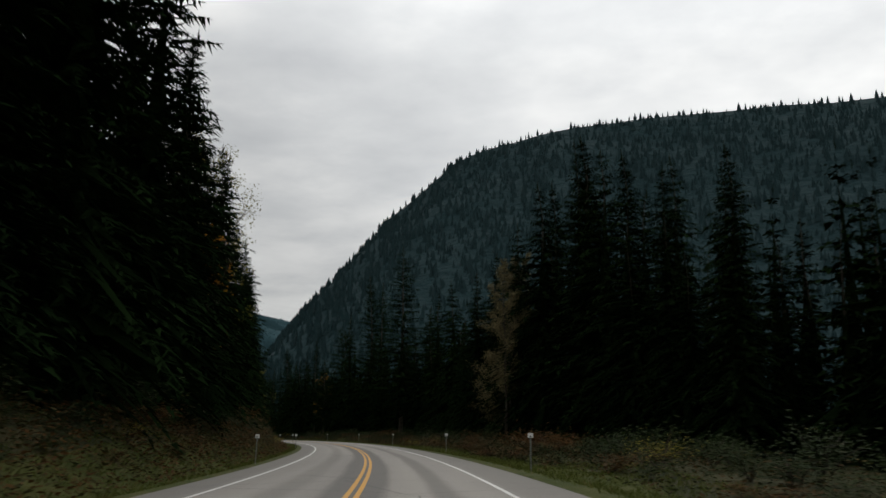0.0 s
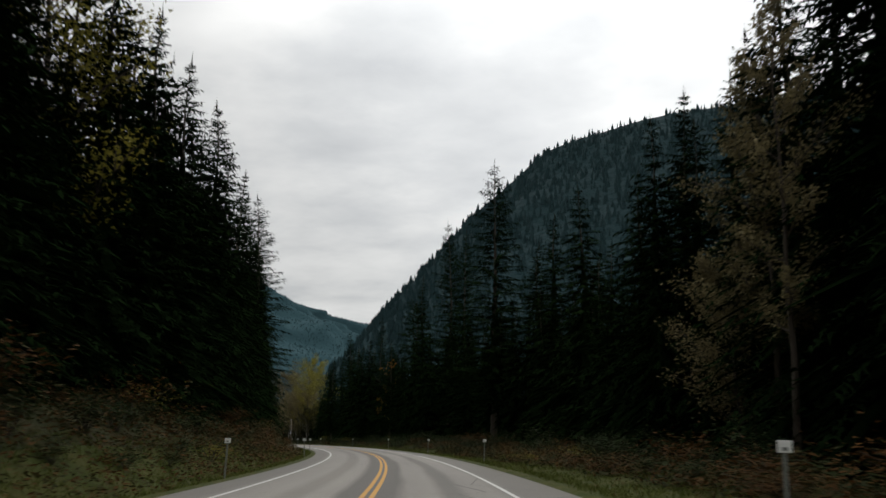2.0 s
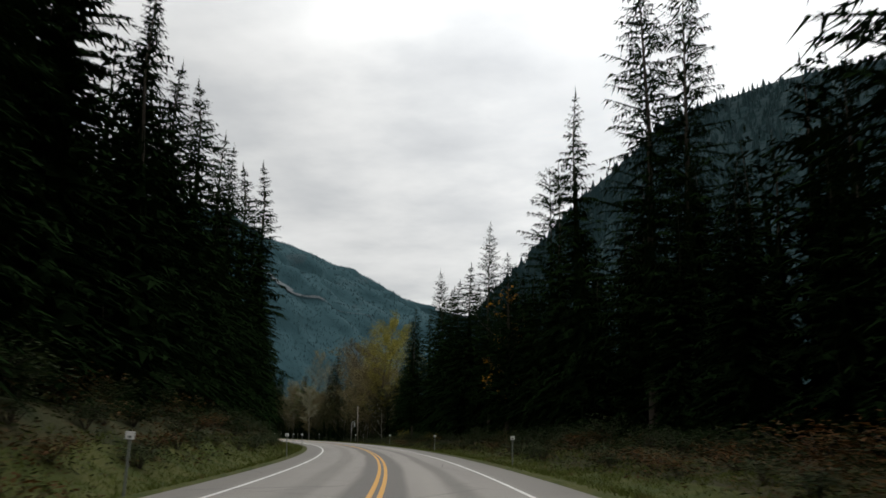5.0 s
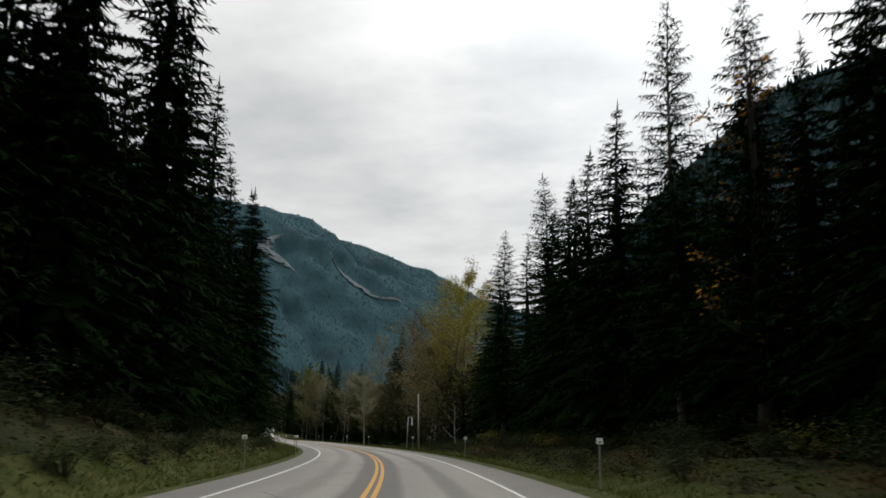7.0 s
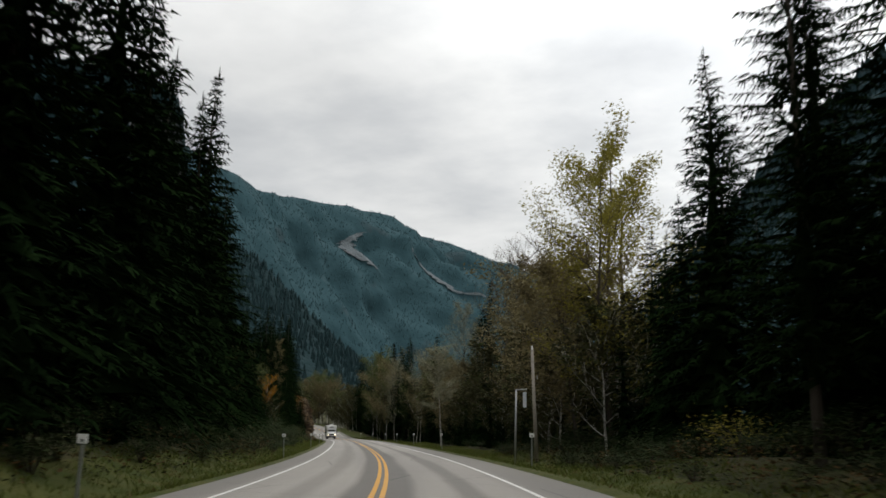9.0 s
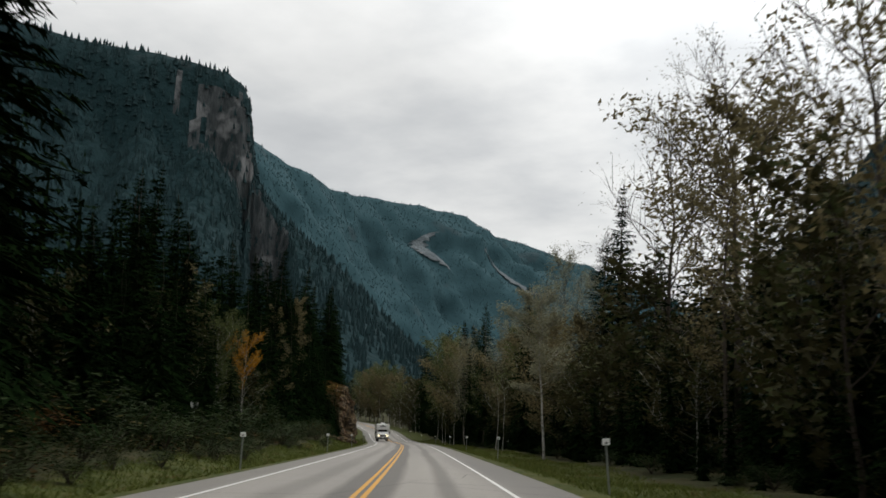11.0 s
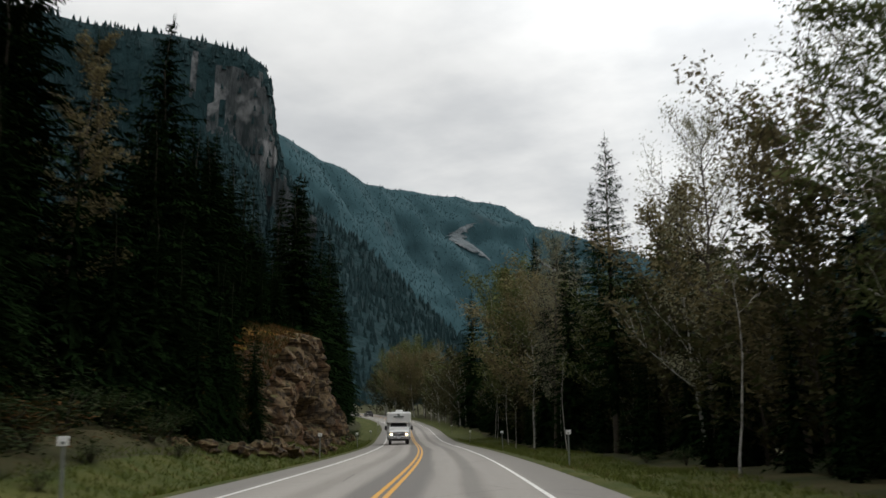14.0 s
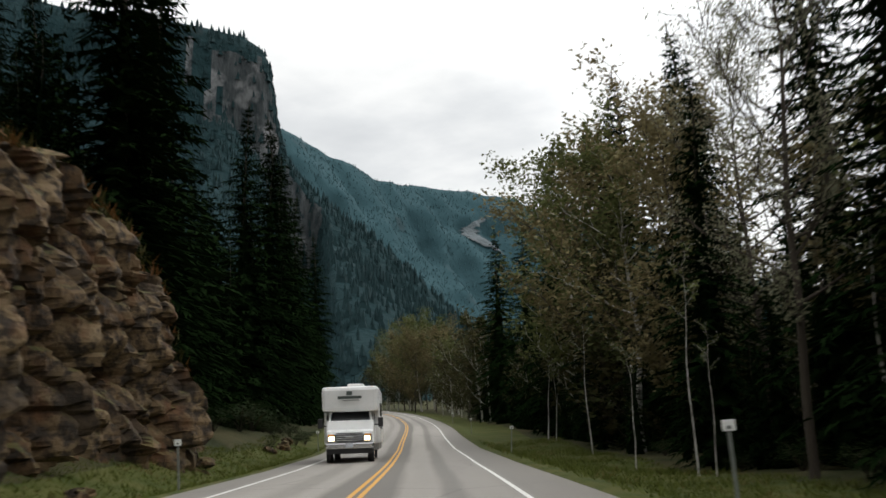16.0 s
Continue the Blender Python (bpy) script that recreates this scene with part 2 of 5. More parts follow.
M["bark"] = material("bark", _bark, 0.9, 0.1)
M["pale_bark"] = material("pale_bark", _pale_bark, 0.8, 0.2)
M["asphalt"] = material("asphalt", _asphalt, 0.82, 0.3)
M["white_paint"] = material("white_paint", _paint((0.62, 0.61, 0.58)), 0.6, 0.3)
M["yellow_paint"] = material("yellow_paint", _paint((0.55, 0.27, 0.02)), 0.6, 0.3)
M["ground"] = material("ground", _ground, 0.95, 0.1)
M["verge"] = material("verge", _verge, 0.95, 0.1)
M["gravel"] = material("gravel", _gravel, 0.95, 0.1)
M["rock"] = material("rock", _rock, 0.9, 0.2)
M["cliff"] = material("cliff", _cliff, 0.95, 0.1)
# both slope colours carry the blue of distance haze, the farther one more
M["slope_thin_haze"] = material("slope_thin_haze", _slope((0.011, 0.026, 0.029), (0.016, 0.034, 0.037), (0.06, 0.065, 0.065), 0.66), 0.95, 0.05)
M["slope_haze"] = material("slope_haze", _slope((0.026, 0.058, 0.068), (0.036, 0.073, 0.083), (0.042, 0.060, 0.066), 0.62, 0.25), 0.95, 0.05)
M["scree"] = material("scree", _slope((0.085, 0.105, 0.115), (0.150, 0.165, 0.172), (0.21, 0.215, 0.22), 0.55), 0.95, 0.05)


def _turf(k, b):
    """Rusty dead grass and moss over earth."""
    pos = k.n("ShaderNodeTexCoord").outputs["Object"]
    col = k.mix(k.ramp(k.noise(pos, 0.5, 5.0), (0.4, 0.0), (0.6, 1.0)), (0.205, 0.100, 0.026), (0.120, 0.075, 0.025))
    col = k.mix(k.ramp(k.noise(pos, 1.6, 5.0), (0.5, 0.0), (0.62, 0.9)), col, (0.170, 0.145, 0.024))
    k.tree.links.new(col, b.inputs["Base Color"])
    bump(k, b, k.noise(pos, 9.0, 6.0), 1.0, 0.1)


M["turf"] = material("turf", _turf, 0.95, 0.05)

# ---- the line of the road: s metres along the driven lane, d metres to its right ----
BENDS = [(-150, -7.76), (-30, -0.84), (0, 1.29), (26, 3.52), (52, 5.74), (78, 7.67), (104, 9.97), (130, 12.66), (156, 15.46), (182, 17.83), (208, 20.21), (234, 22.94), (260, 26.11), (286, 28.04), (312, 28.74), (338, 28.98), (364, 29.20), (390, 29.62), (416, 31.13), (440, 32.13), (470, 32.90), (500, 32.36), (550, 35.63), (600, 44.74), (680, 60.16), (900, 80.38)]
S0, S1 = -150, 900
_st = np.arange(S0, S1 + 1.0)
_turn = np.convolve(np.pad(np.interp(_st, [b[0] for b in BENDS], [b[1] for b in BENDS]), 12, mode="edge"), np.hanning(27)[1:-1] / np.hanning(27).sum(), "valid")
_turn = np.radians(_turn)
_px = np.concatenate([[0], np.cumsum(-np.sin(_turn[:-1]))])
_py = np.concatenate([[0], np.cumsum(np.cos(_turn[:-1]))])
_px, _py = _px - _px[-S0], _py - _py[-S0]


def bearing(s):
    return float(np.interp(s, _st, _turn))


def road_z(s):
    """Height of the road: level, then climbing gently ahead."""
    return float(np.interp(s, [-150, 450, 470, 490, 550, 600, 700, 900], [0.0, 0.0, 0.15, 0.7, 2.8, 5.2, 10.0, 18.0]))


def on_line(s, d, z=0.0):
    """World place of station s, offset d (to the right), z over the road."""
    a = bearing(s)
    x, y = float(np.interp(s, _st, _px)), float(np.interp(s, _st, _py))
    if s > S1:
        x, y = x - math.sin(a) * (s - S1), y + math.cos(a) * (s - S1)
    if s < S0:
        x, y = x - math.sin(a) * (s - S0), y + math.cos(a) * (s - S0)
    near = max(-120.0, min(120.0, d))
    far = d - near
    b = radians(16)
    return Vector((x + math.cos(a) * near + math.cos(b) * far, y + math.sin(a) * near + math.sin(b) * far, z + road_z(s)))


def ease(v, a, b):
    v = max(0.0, min(1.0, (v - a) / (b - a)))
    return v * v * (3 - 2 * v)


def lie(s, d):
    """Height of the ground over the road level at station s, offset d."""
    rough = noise.noise(Vector((s * 0.07, d * 0.1, 0.0))) * 0.5 + noise.noise(Vector((s * 0.3, d * 0.35, 5.0))) * 0.18
    if d < 0:
        e = -d - 6.5
        bank = float(np.interp(s, [-150, 0, 60, 150, 250, 300, 330, 400, 470, 520, 900], [2.2, 2.2, 2.2, 2.2, 1.9, 0.6, 0.4, 1.5, 1.5, 0.5, 0.3]))
        hill = float(np.interp(s, [-150, 60, 200, 290, 340, 400, 520, 900], [0.22, 0.22, 0.25, 0.22, 0.25, 0.32, 0.32, 0.2]))
        z = bank * ease(e, 1.0, 6.0) - 0.25 * ease(e, 0.0, 1.0) + hill * max(0.0, e - 6.0)
        if e > 120:
            z = bank + hill * 114.0
        return z + rough * ease(e, 0.6, 5.0)
    e = d - 3.3
    drop = float(np.interp(s, [-150, 0, 120, 180, 245, 275, 320, 900], [-0.25, -0.2, 0.4, 0.9, 1.0, 0.2, -0.05, -0.1]))
    z = -0.3 * ease(e, 0.0, 2.0) + drop * ease(e, 1.5, 9.0)
    return z + rough * ease(e, 0.8, 5.0)


def ground_at(s, d):
    return on_line(s, d, lie(s, d))


def mesh_object(name, verts, faces, mat, parent=None, smooth=False, mats=None, face_mats=None):
    me = bpy.data.meshes.new(name)
    me.from_pydata([tuple(v) for v in verts], [], faces)
    for m in (mats or [mat]):
        me.materials.append(m)
    if face_mats is not None:
        me.polygons.foreach_set("material_index", face_mats)
    if smooth:
        me.polygons.foreach_set("use_smooth", [True] * len(me.polygons))
    me.update()
    ob = new(name, me)
    if parent is not None:
        ob.parent = parent
    return ob


def strip(name, s_list, d_list, height, mat, uv=False):
    """A sheet over stations and offsets; height(s, d) over the road."""
    verts = [on_line(s, d, height(s, d)) for s in s_list for d in d_list]
    w = len(d_list)
    faces = [(i * w + j, i * w + j + 1, (i + 1) * w + j + 1, (i + 1) * w + j) for i in range(len(s_list) - 1) for j in range(w - 1)]
    ob = mesh_object(name, verts, faces, mat, smooth=True)
    if uv:
        layer = ob.data.uv_layers.new(name="lane")
        coords = [(d, s) for s in s_list for d in d_list]
        flat = []
        for loop in ob.data.loops:
            flat.extend(coords[loop.vertex_index])
        layer.data.foreach_set("uv", flat)
    return ob


def build_ground():
    s_list = [-3000, -2000, -1000, -500, -300, -200] + list(range(-150, 0, 10)) + list(range(0, 560, 3)) + list(range(560, 900, 12)) + [930, 1000, 1200, 1600, 2200, 3000, 4000]
    d_list = [-4000, -2500, -1500, -900, -500, -300, -200, -140, -100, -75, -55, -42, -33, -26, -21, -18, -16, -14.5, -13, -12, -11, -10, -9.2, -8.4, -7.6, -7.0, -6.4, -5.6,
              -1.8, 2.4, 3.3, 3.9, 4.5, 5.2, 6.2, 7, 8, 9, 10.2, 11.5, 13, 15, 17.5, 21, 26, 33, 42, 55, 75, 100, 140, 200, 300, 500, 900, 1500, 2500, 4000]

    def height(s, d):
        if -6.3 < d < 3.2:
            return -0.25
        return lie(s, d) - 0.02
    ob = strip("ground", s_list, d_list, height, M["ground"])
    ob.data.materials.append(M["verge"])
    n = len(d_list) - 1
    pick = []
    for i in range(len(s_list) - 1):
        for j in range(n):
            d = 0.5 * (d_list[j] + d_list[j + 1])
            pick.append(1 if -10.5 < d < (9.3 if s_list[i] > 285 else 6.8) else 0)
    ob.data.polygons.foreach_set("material_index", pick)
    tagged(ob, "damp forest floor and grassy verge beside the highway", "ground", kind="structure")
    return ob


def build_road():
    s_list = list(range(-150, 900, 2))
    d_list = [-6.2, -4.95, -3.3, -1.65, 0.0, 1.6, 2.4, 3.1]
    ob = strip("road", s_list, d_list, lambda s, d: -0.012 * abs(d + 1.65), M["asphalt"], uv=True)
    tagged(ob, "worn grey asphalt two-lane highway curving through forest", "road", kind="structure")
    for lo, hi in ((-6.8, -6.1), (3.0, 3.6)):
        g = strip("shoulder_gravel", s_list, [lo, 0.5 * (lo + hi), hi], lambda s, d: -0.012 * abs(d + 1.65) - 0.012 - (0.10 if d in (-6.8, 3.6) else 0.0), M["gravel"])
        tagged(g, "narrow gravel edge along the asphalt shoulder", "shoulder", kind="structure")
    lift = lambda s, d: -0.012 * abs(d + 1.65) + 0.005
    for name, d0, mat, label in (("edge_line", -4.96, "white_paint", "solid white painted edge line on asphalt"), ("edge_line", 1.6, "white_paint", "solid white painted edge line on asphalt"),
                                 ("centre_line", -1.755, "yellow_paint", "solid yellow painted centre line, one of two"), ("centre_line", -1.545, "yellow_paint", "solid yellow painted centre line, one of two")):
        ln = strip(name, s_list, [d0 - 0.055, d0 + 0.055], lift, M[mat])
        tagged(ln, label, "road marking", kind="structure")


build_ground()
build_road()


# ---- mountains ----
def ridge_points(crest, toward, run, seed, rows=40, cols=150, rough=14.0, shape=1.0, cliff=None):
    """Grid of a mountainside: its crest is a line of (x, y, z) knots, its face comes down over run metres toward a bearing.
    cliff: (from, to, drop), shares of the crest below which the face falls sheer by drop metres."""
    runs = run if isinstance(run, tuple) else ((0.0, run), (1.0, run))
    pts = [Vector(c) for c in crest]
    acc = [0.0]
    for a, b in zip(pts, pts[1:]):
        acc.append(acc[-1] + (b - a).length)
    out = Vector((math.sin(radians(toward)), math.cos(radians(toward)), 0.0))
    grid = []
    for i in range(cols + 1):
        w = acc[-1] * i / cols
        run = float(np.interp(i / cols, [r[0] for r in runs], [r[1] for r in runs]))
        top = Vector([float(np.interp(w, acc, [p[k] for p in pts])) for k in range(3)])
        col = []
        fall = 0.0
        if cliff:
            fall = cliff[2] * ease(i / cols, cliff[0], cliff[0] + 0.10) * (1 - ease(i / cols, cliff[1] - 0.03, cliff[1]))
            fall *= 0.8 + 0.5 * noise.noise(Vector((w * 0.02, 3.0, seed)))
        for j in range(-8, rows + 1):
            f = j / rows
            if j >= 0:
                p = top + out * (run * f)
                drop = fall * ease(f, 0.045, 0.085)
                z = (top.z - drop) * (1 - f) ** shape
            else:
                p = top + out * (run * f * 1.2)
                z = top.z * (1 + 1.05 * f)
            wob = noise.fractal(Vector((p.x * 0.006 + seed, p.y * 0.006, f)), 1.0, 2.0, 5) * rough * 2.2
            wob += noise.noise(Vector((w * 0.012, f * 1.5, seed))) * rough * 1.6
            if fall > 5 and 0.03 <= f < 0.2:
                wob += (noise.fractal(Vector((w * 0.035, top.z * 0.01 + f * 20, seed)), 1.0, 2.0, 4)) * 14
            damp = 0.2 + 0.8 * min(1.0, abs(f) * 6)
            p = p + out * (wob * damp)
            col.append(Vector((p.x, p.y, z + wob * 0.35 * damp * (1 - max(f, 0)) - (8.0 if j == rows else 0.0))))
        grid.append(col)
    return grid


def ridge(name, grid, mat, label, rock=None):
    w = len(grid[0])
    verts = [p for col in grid for p in col]
    faces, pick = [], []
    for i in range(len(grid) - 1):
        for j in range(w - 1):
            faces.append((i * w + j, i * w + j + 1, (i + 1) * w + j + 1, (i + 1) * w + j))
            pick.append(1 if rock and rock(i / (len(grid) - 1), (j - 8) / (w - 9)) else 0)
    ob = mesh_object(name, verts, faces, mat, smooth=True, mats=[mat, M["cliff"]] if rock else None, face_mats=pick if rock else None)
    tagged(ob, label, "mountain", kind="structure")
    return ob


def forest_on(ob, name, count, h_lo, h_hi, mat, label, seed, sides=4, tiers=((0.0, 0.7, 1.0), (0.4, 1.0, 0.62))):
    """One object of many small conifers standing on a mountainside."""
    rng = random.Random(seed)
    me = ob.data
    areas = np.zeros(len(me.polygons))
    me.polygons.foreach_get("area", areas)
    for n, poly in enumerate(me.polygons):
        if poly.material_index == 1:
            areas[n] *= 0.3
    idx = rng.choices(range(len(me.polygons)), weights=list(areas), k=count)
    verts, faces = [], []
    for n in idx:
        poly = me.polygons[n]
        a, b, c, d = [me.vertices[v].co for v in poly.vertices]
        u, v = rng.random(), rng.random()
        p = a.lerp(b, u).lerp(d.lerp(c, u), v)
        h = rng.uniform(h_lo, h_hi) * (0.65 if rng.random() < 0.3 else 1.0)
        r = h * rng.uniform(0.2, 0.34)
        for z0, z1, rr in tiers:
            base = len(verts)
            a0 = rng.uniform(0, 6.28)
            for q in range(sides):
                ang = a0 + 6.283 * q / sides
                k = rr * r * rng.uniform(0.75, 1.2)
                verts.append((p.x + math.cos(ang) * k, p.y + math.sin(ang) * k, p.z - 1.5 + h * z0 * rng.uniform(0.9, 1.05)))
            verts.append((p.x + rng.uniform(-0.3, 0.3), p.y + rng.uniform(-0.3, 0.3), p.z - 1.5 + h * z1))
            for q in range(sides):
                faces.append((base + q, base + (q + 1) % sides, base + sides))
    f = mesh_object(name, verts, faces, mat)
    tagged(f, label, "forest", kind="stuff")
    return f


def scar(grid, knots, name, label):
    """A bare slide: a ribbon lying on a mountainside, through knots of crest share, depth share and half width."""
    n, w = len(grid) - 1, len(grid[0]) - 9
    rng = random.Random(len(knots))

    def at(a, f):
        x, y = max(0.0, min(n - 0.001, a * n)), max(0.0, min(w - 0.001, f * w))
        i, j = int(x), int(y) + 8
        return grid[i][j].lerp(grid[i + 1][j], x - int(x)).lerp(grid[i][j + 1].lerp(grid[i + 1][j + 1], x - int(x)), y - int(y))
    verts, faces = [], []
    steps = 40
    for k in range(steps + 1):
        t = k / steps * (len(knots) - 1)
        i = min(int(t), len(knots) - 2)
        a, f, hw = [knots[i][q] + (knots[i + 1][q] - knots[i][q]) * (t - i) for q in range(3)]
        for m in range(7):
            e = (m / 3 - 1) * hw * rng.uniform(0.3, 1.5)
            p = at(a + e, f + e * 0.3)
            verts.append(p + Vector((2.0, -4.0, 5.5)))
    for k in range(steps):
        for m in range(6):
            faces.append((k * 7 + m, k * 7 + m + 1, k * 7 + m + 8, k * 7 + m + 7))
    ob = mesh_object(name, verts, faces, M["scree"], smooth=True)
    tagged(ob, label, "rock slide", kind="structure")


def cliff_rock(u, f):
    """Where the wooded mountain breaks into bare rock: a ragged patch by its sheer end."""
    ragged = noise.noise(Vector((u * 60, f * 90, 2.0))) * 0.045 + noise.noise(Vector((u * 170, f * 200, 6.0))) * 0.02
    return 0.49 + ragged < u < 0.69 and 0.036 + ragged * 0.15 <= f < 0.105 + ragged * 0.6


def build_mountains():
    crest = [(-420, 1120, 4), (-330, 1100, 12), (-270, 1093, 48), (-222, 1095, 86), (-183, 1095, 122), (-148, 1090, 166), (-120, 1089, 200), (-72, 1086, 256), (-30, 1082, 290), (16, 1076, 330), (60, 1066, 345),
             (122, 1058, 360), (175, 1045, 366), (234, 1030, 370), (337, 992, 366), (464, 931, 358), (640, 840, 340), (900, 600, 250)]
    g = ridge_points(crest, 190, ((0.0, 40.0), (0.08, 90.0), (0.16, 200.0), (0.26, 480.0), (0.4, 600.0), (1.0, 640.0)), 1.7, rough=8.0, shape=1.15)
    a = ridge("mountain_ridge", g, M["slope_thin_haze"], "steep dark conifer-covered mountainside with a few rock patches")
    forest_on(a, "ridge_forest", 15000, 7, 13, M["needles_thin_haze"], "dense dark conifers covering the mountainside", 3)

    crest = [(-2091, 2003, 974), (-1866, 2357, 906), (-1866, 2597, 886), (-1866, 2867, 863), (-1884, 3155, 899), (-1830, 3461, 931), (-1740, 3713, 938), (-1704, 3830, 884), (-1596, 3965, 859),
             (-1452, 4073, 806), (-1398, 4109, 763), (-1211, 4217, 690), (-1015, 4208, 593), (-831, 4235, 548), (-471, 4361, 399), (69, 4613, 207)]
    g = ridge_points(crest, 118, ((0.0, 470.0), (0.3, 690.0), (0.5, 1440.0), (1.0, 1620.0)), 8.1, rough=30.0, shape=0.95, rows=46, cols=190)
    far = ridge("mountain_far", g, M["slope_haze"], "distant hazy blue-green forested mountain with pale slide scars")
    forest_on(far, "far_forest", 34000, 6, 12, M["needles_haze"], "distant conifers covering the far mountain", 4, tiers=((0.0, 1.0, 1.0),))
    for knots, label in SCARS:
        scar(g, knots, "slide_scar", label)

    crest = [(-1150, 560, 450), (-1056, 737, 458), (-1005, 827, 452), (-954, 899, 456), (-909, 949, 450), (-862, 1000, 444), (-815, 1048, 440), (-785, 1075, 433), (-768, 1087, 418), (-763, 1092, 402), (-758, 1096, 360),
             (-753, 1104, 303), (-735, 1124, 262), (-690, 1130, 222), (-640, 1140, 180), (-600, 1150, 136), (-550, 1160, 88), (-490, 1165, 40), (-440, 1170, 5)]
    g = ridge_points(crest, 140, 480, 4.4, rough=10.0, shape=1.2, rows=60, cols=190, cliff=(0.32, 0.70, 120.0))
    c = ridge("mountain_cliff", g, M["slope_thin_haze"], "steep wooded mountain ending in a sheer grey rock cliff", rock=cliff_rock)
    forest_on(c, "cliff_forest", 13000, 7, 14, M["needles_thin_haze"], "dense conifers on the slopes round the cliff", 5)


SCARS = [
    ([(0.420, 0.23, 0.0015), (0.424, 0.32, 0.0028), (0.424, 0.40, 0.0032), (0.432, 0.455, 0.0034), (0.450, 0.485, 0.003), (0.470, 0.50, 0.003), (0.495, 0.52, 0.002)], "pale narrow rock slide down the far mountain"),
    ([(0.372, 0.16, 0.004), (0.350, 0.20, 0.008), (0.349, 0.26, 0.007), (0.357, 0.36, 0.003)], "pale broad rock slide on the far mountain"),
]
build_mountains()

# ---- trees ----
def tube(verts, faces, path, radii, sides=6):
    """Adds a tapered tube along a path of points."""
    base = len(verts)
    for n, (p, r) in enumerate(zip(path, radii)):
        q = path[min(n + 1, len(path) - 1)] - path[max(n - 1, 0)]
        q.normalize()
        side = q.cross(Vector((0.3, 1, 0.1))).normalized()
        up = side.cross(q)
        for k in range(sides):
            a = 6.2832 * k / sides
            verts.append(p + (side * math.cos(a) + up * math.sin(a)) * r)
    for n in range(len(path) - 1):
        for k in range(sides):
            a, b = base + n * sides + k, base + n * sides + (k + 1) % sides
            faces.append((a, b, b + sides, a + sides))


def sprout(verts, faces, ring, path, radii):
    """Grows a thin three-sided twig out of three corners of a limb."""
    last = ring
    for n, (p, r) in enumerate(zip(path, radii)):
        b = len(verts)
        for k in range(3):
            a = 2.0944 * k
            verts.append(p + Vector((math.cos(a) * r, math.sin(a) * r, math.sin(a + 0.7) * r)))
        now = [b, b + 1, b + 2]
        for k in range(3):
            faces.append((last[k], last[(k + 1) % 3], now[(k + 1) % 3], now[k]))
        last = now


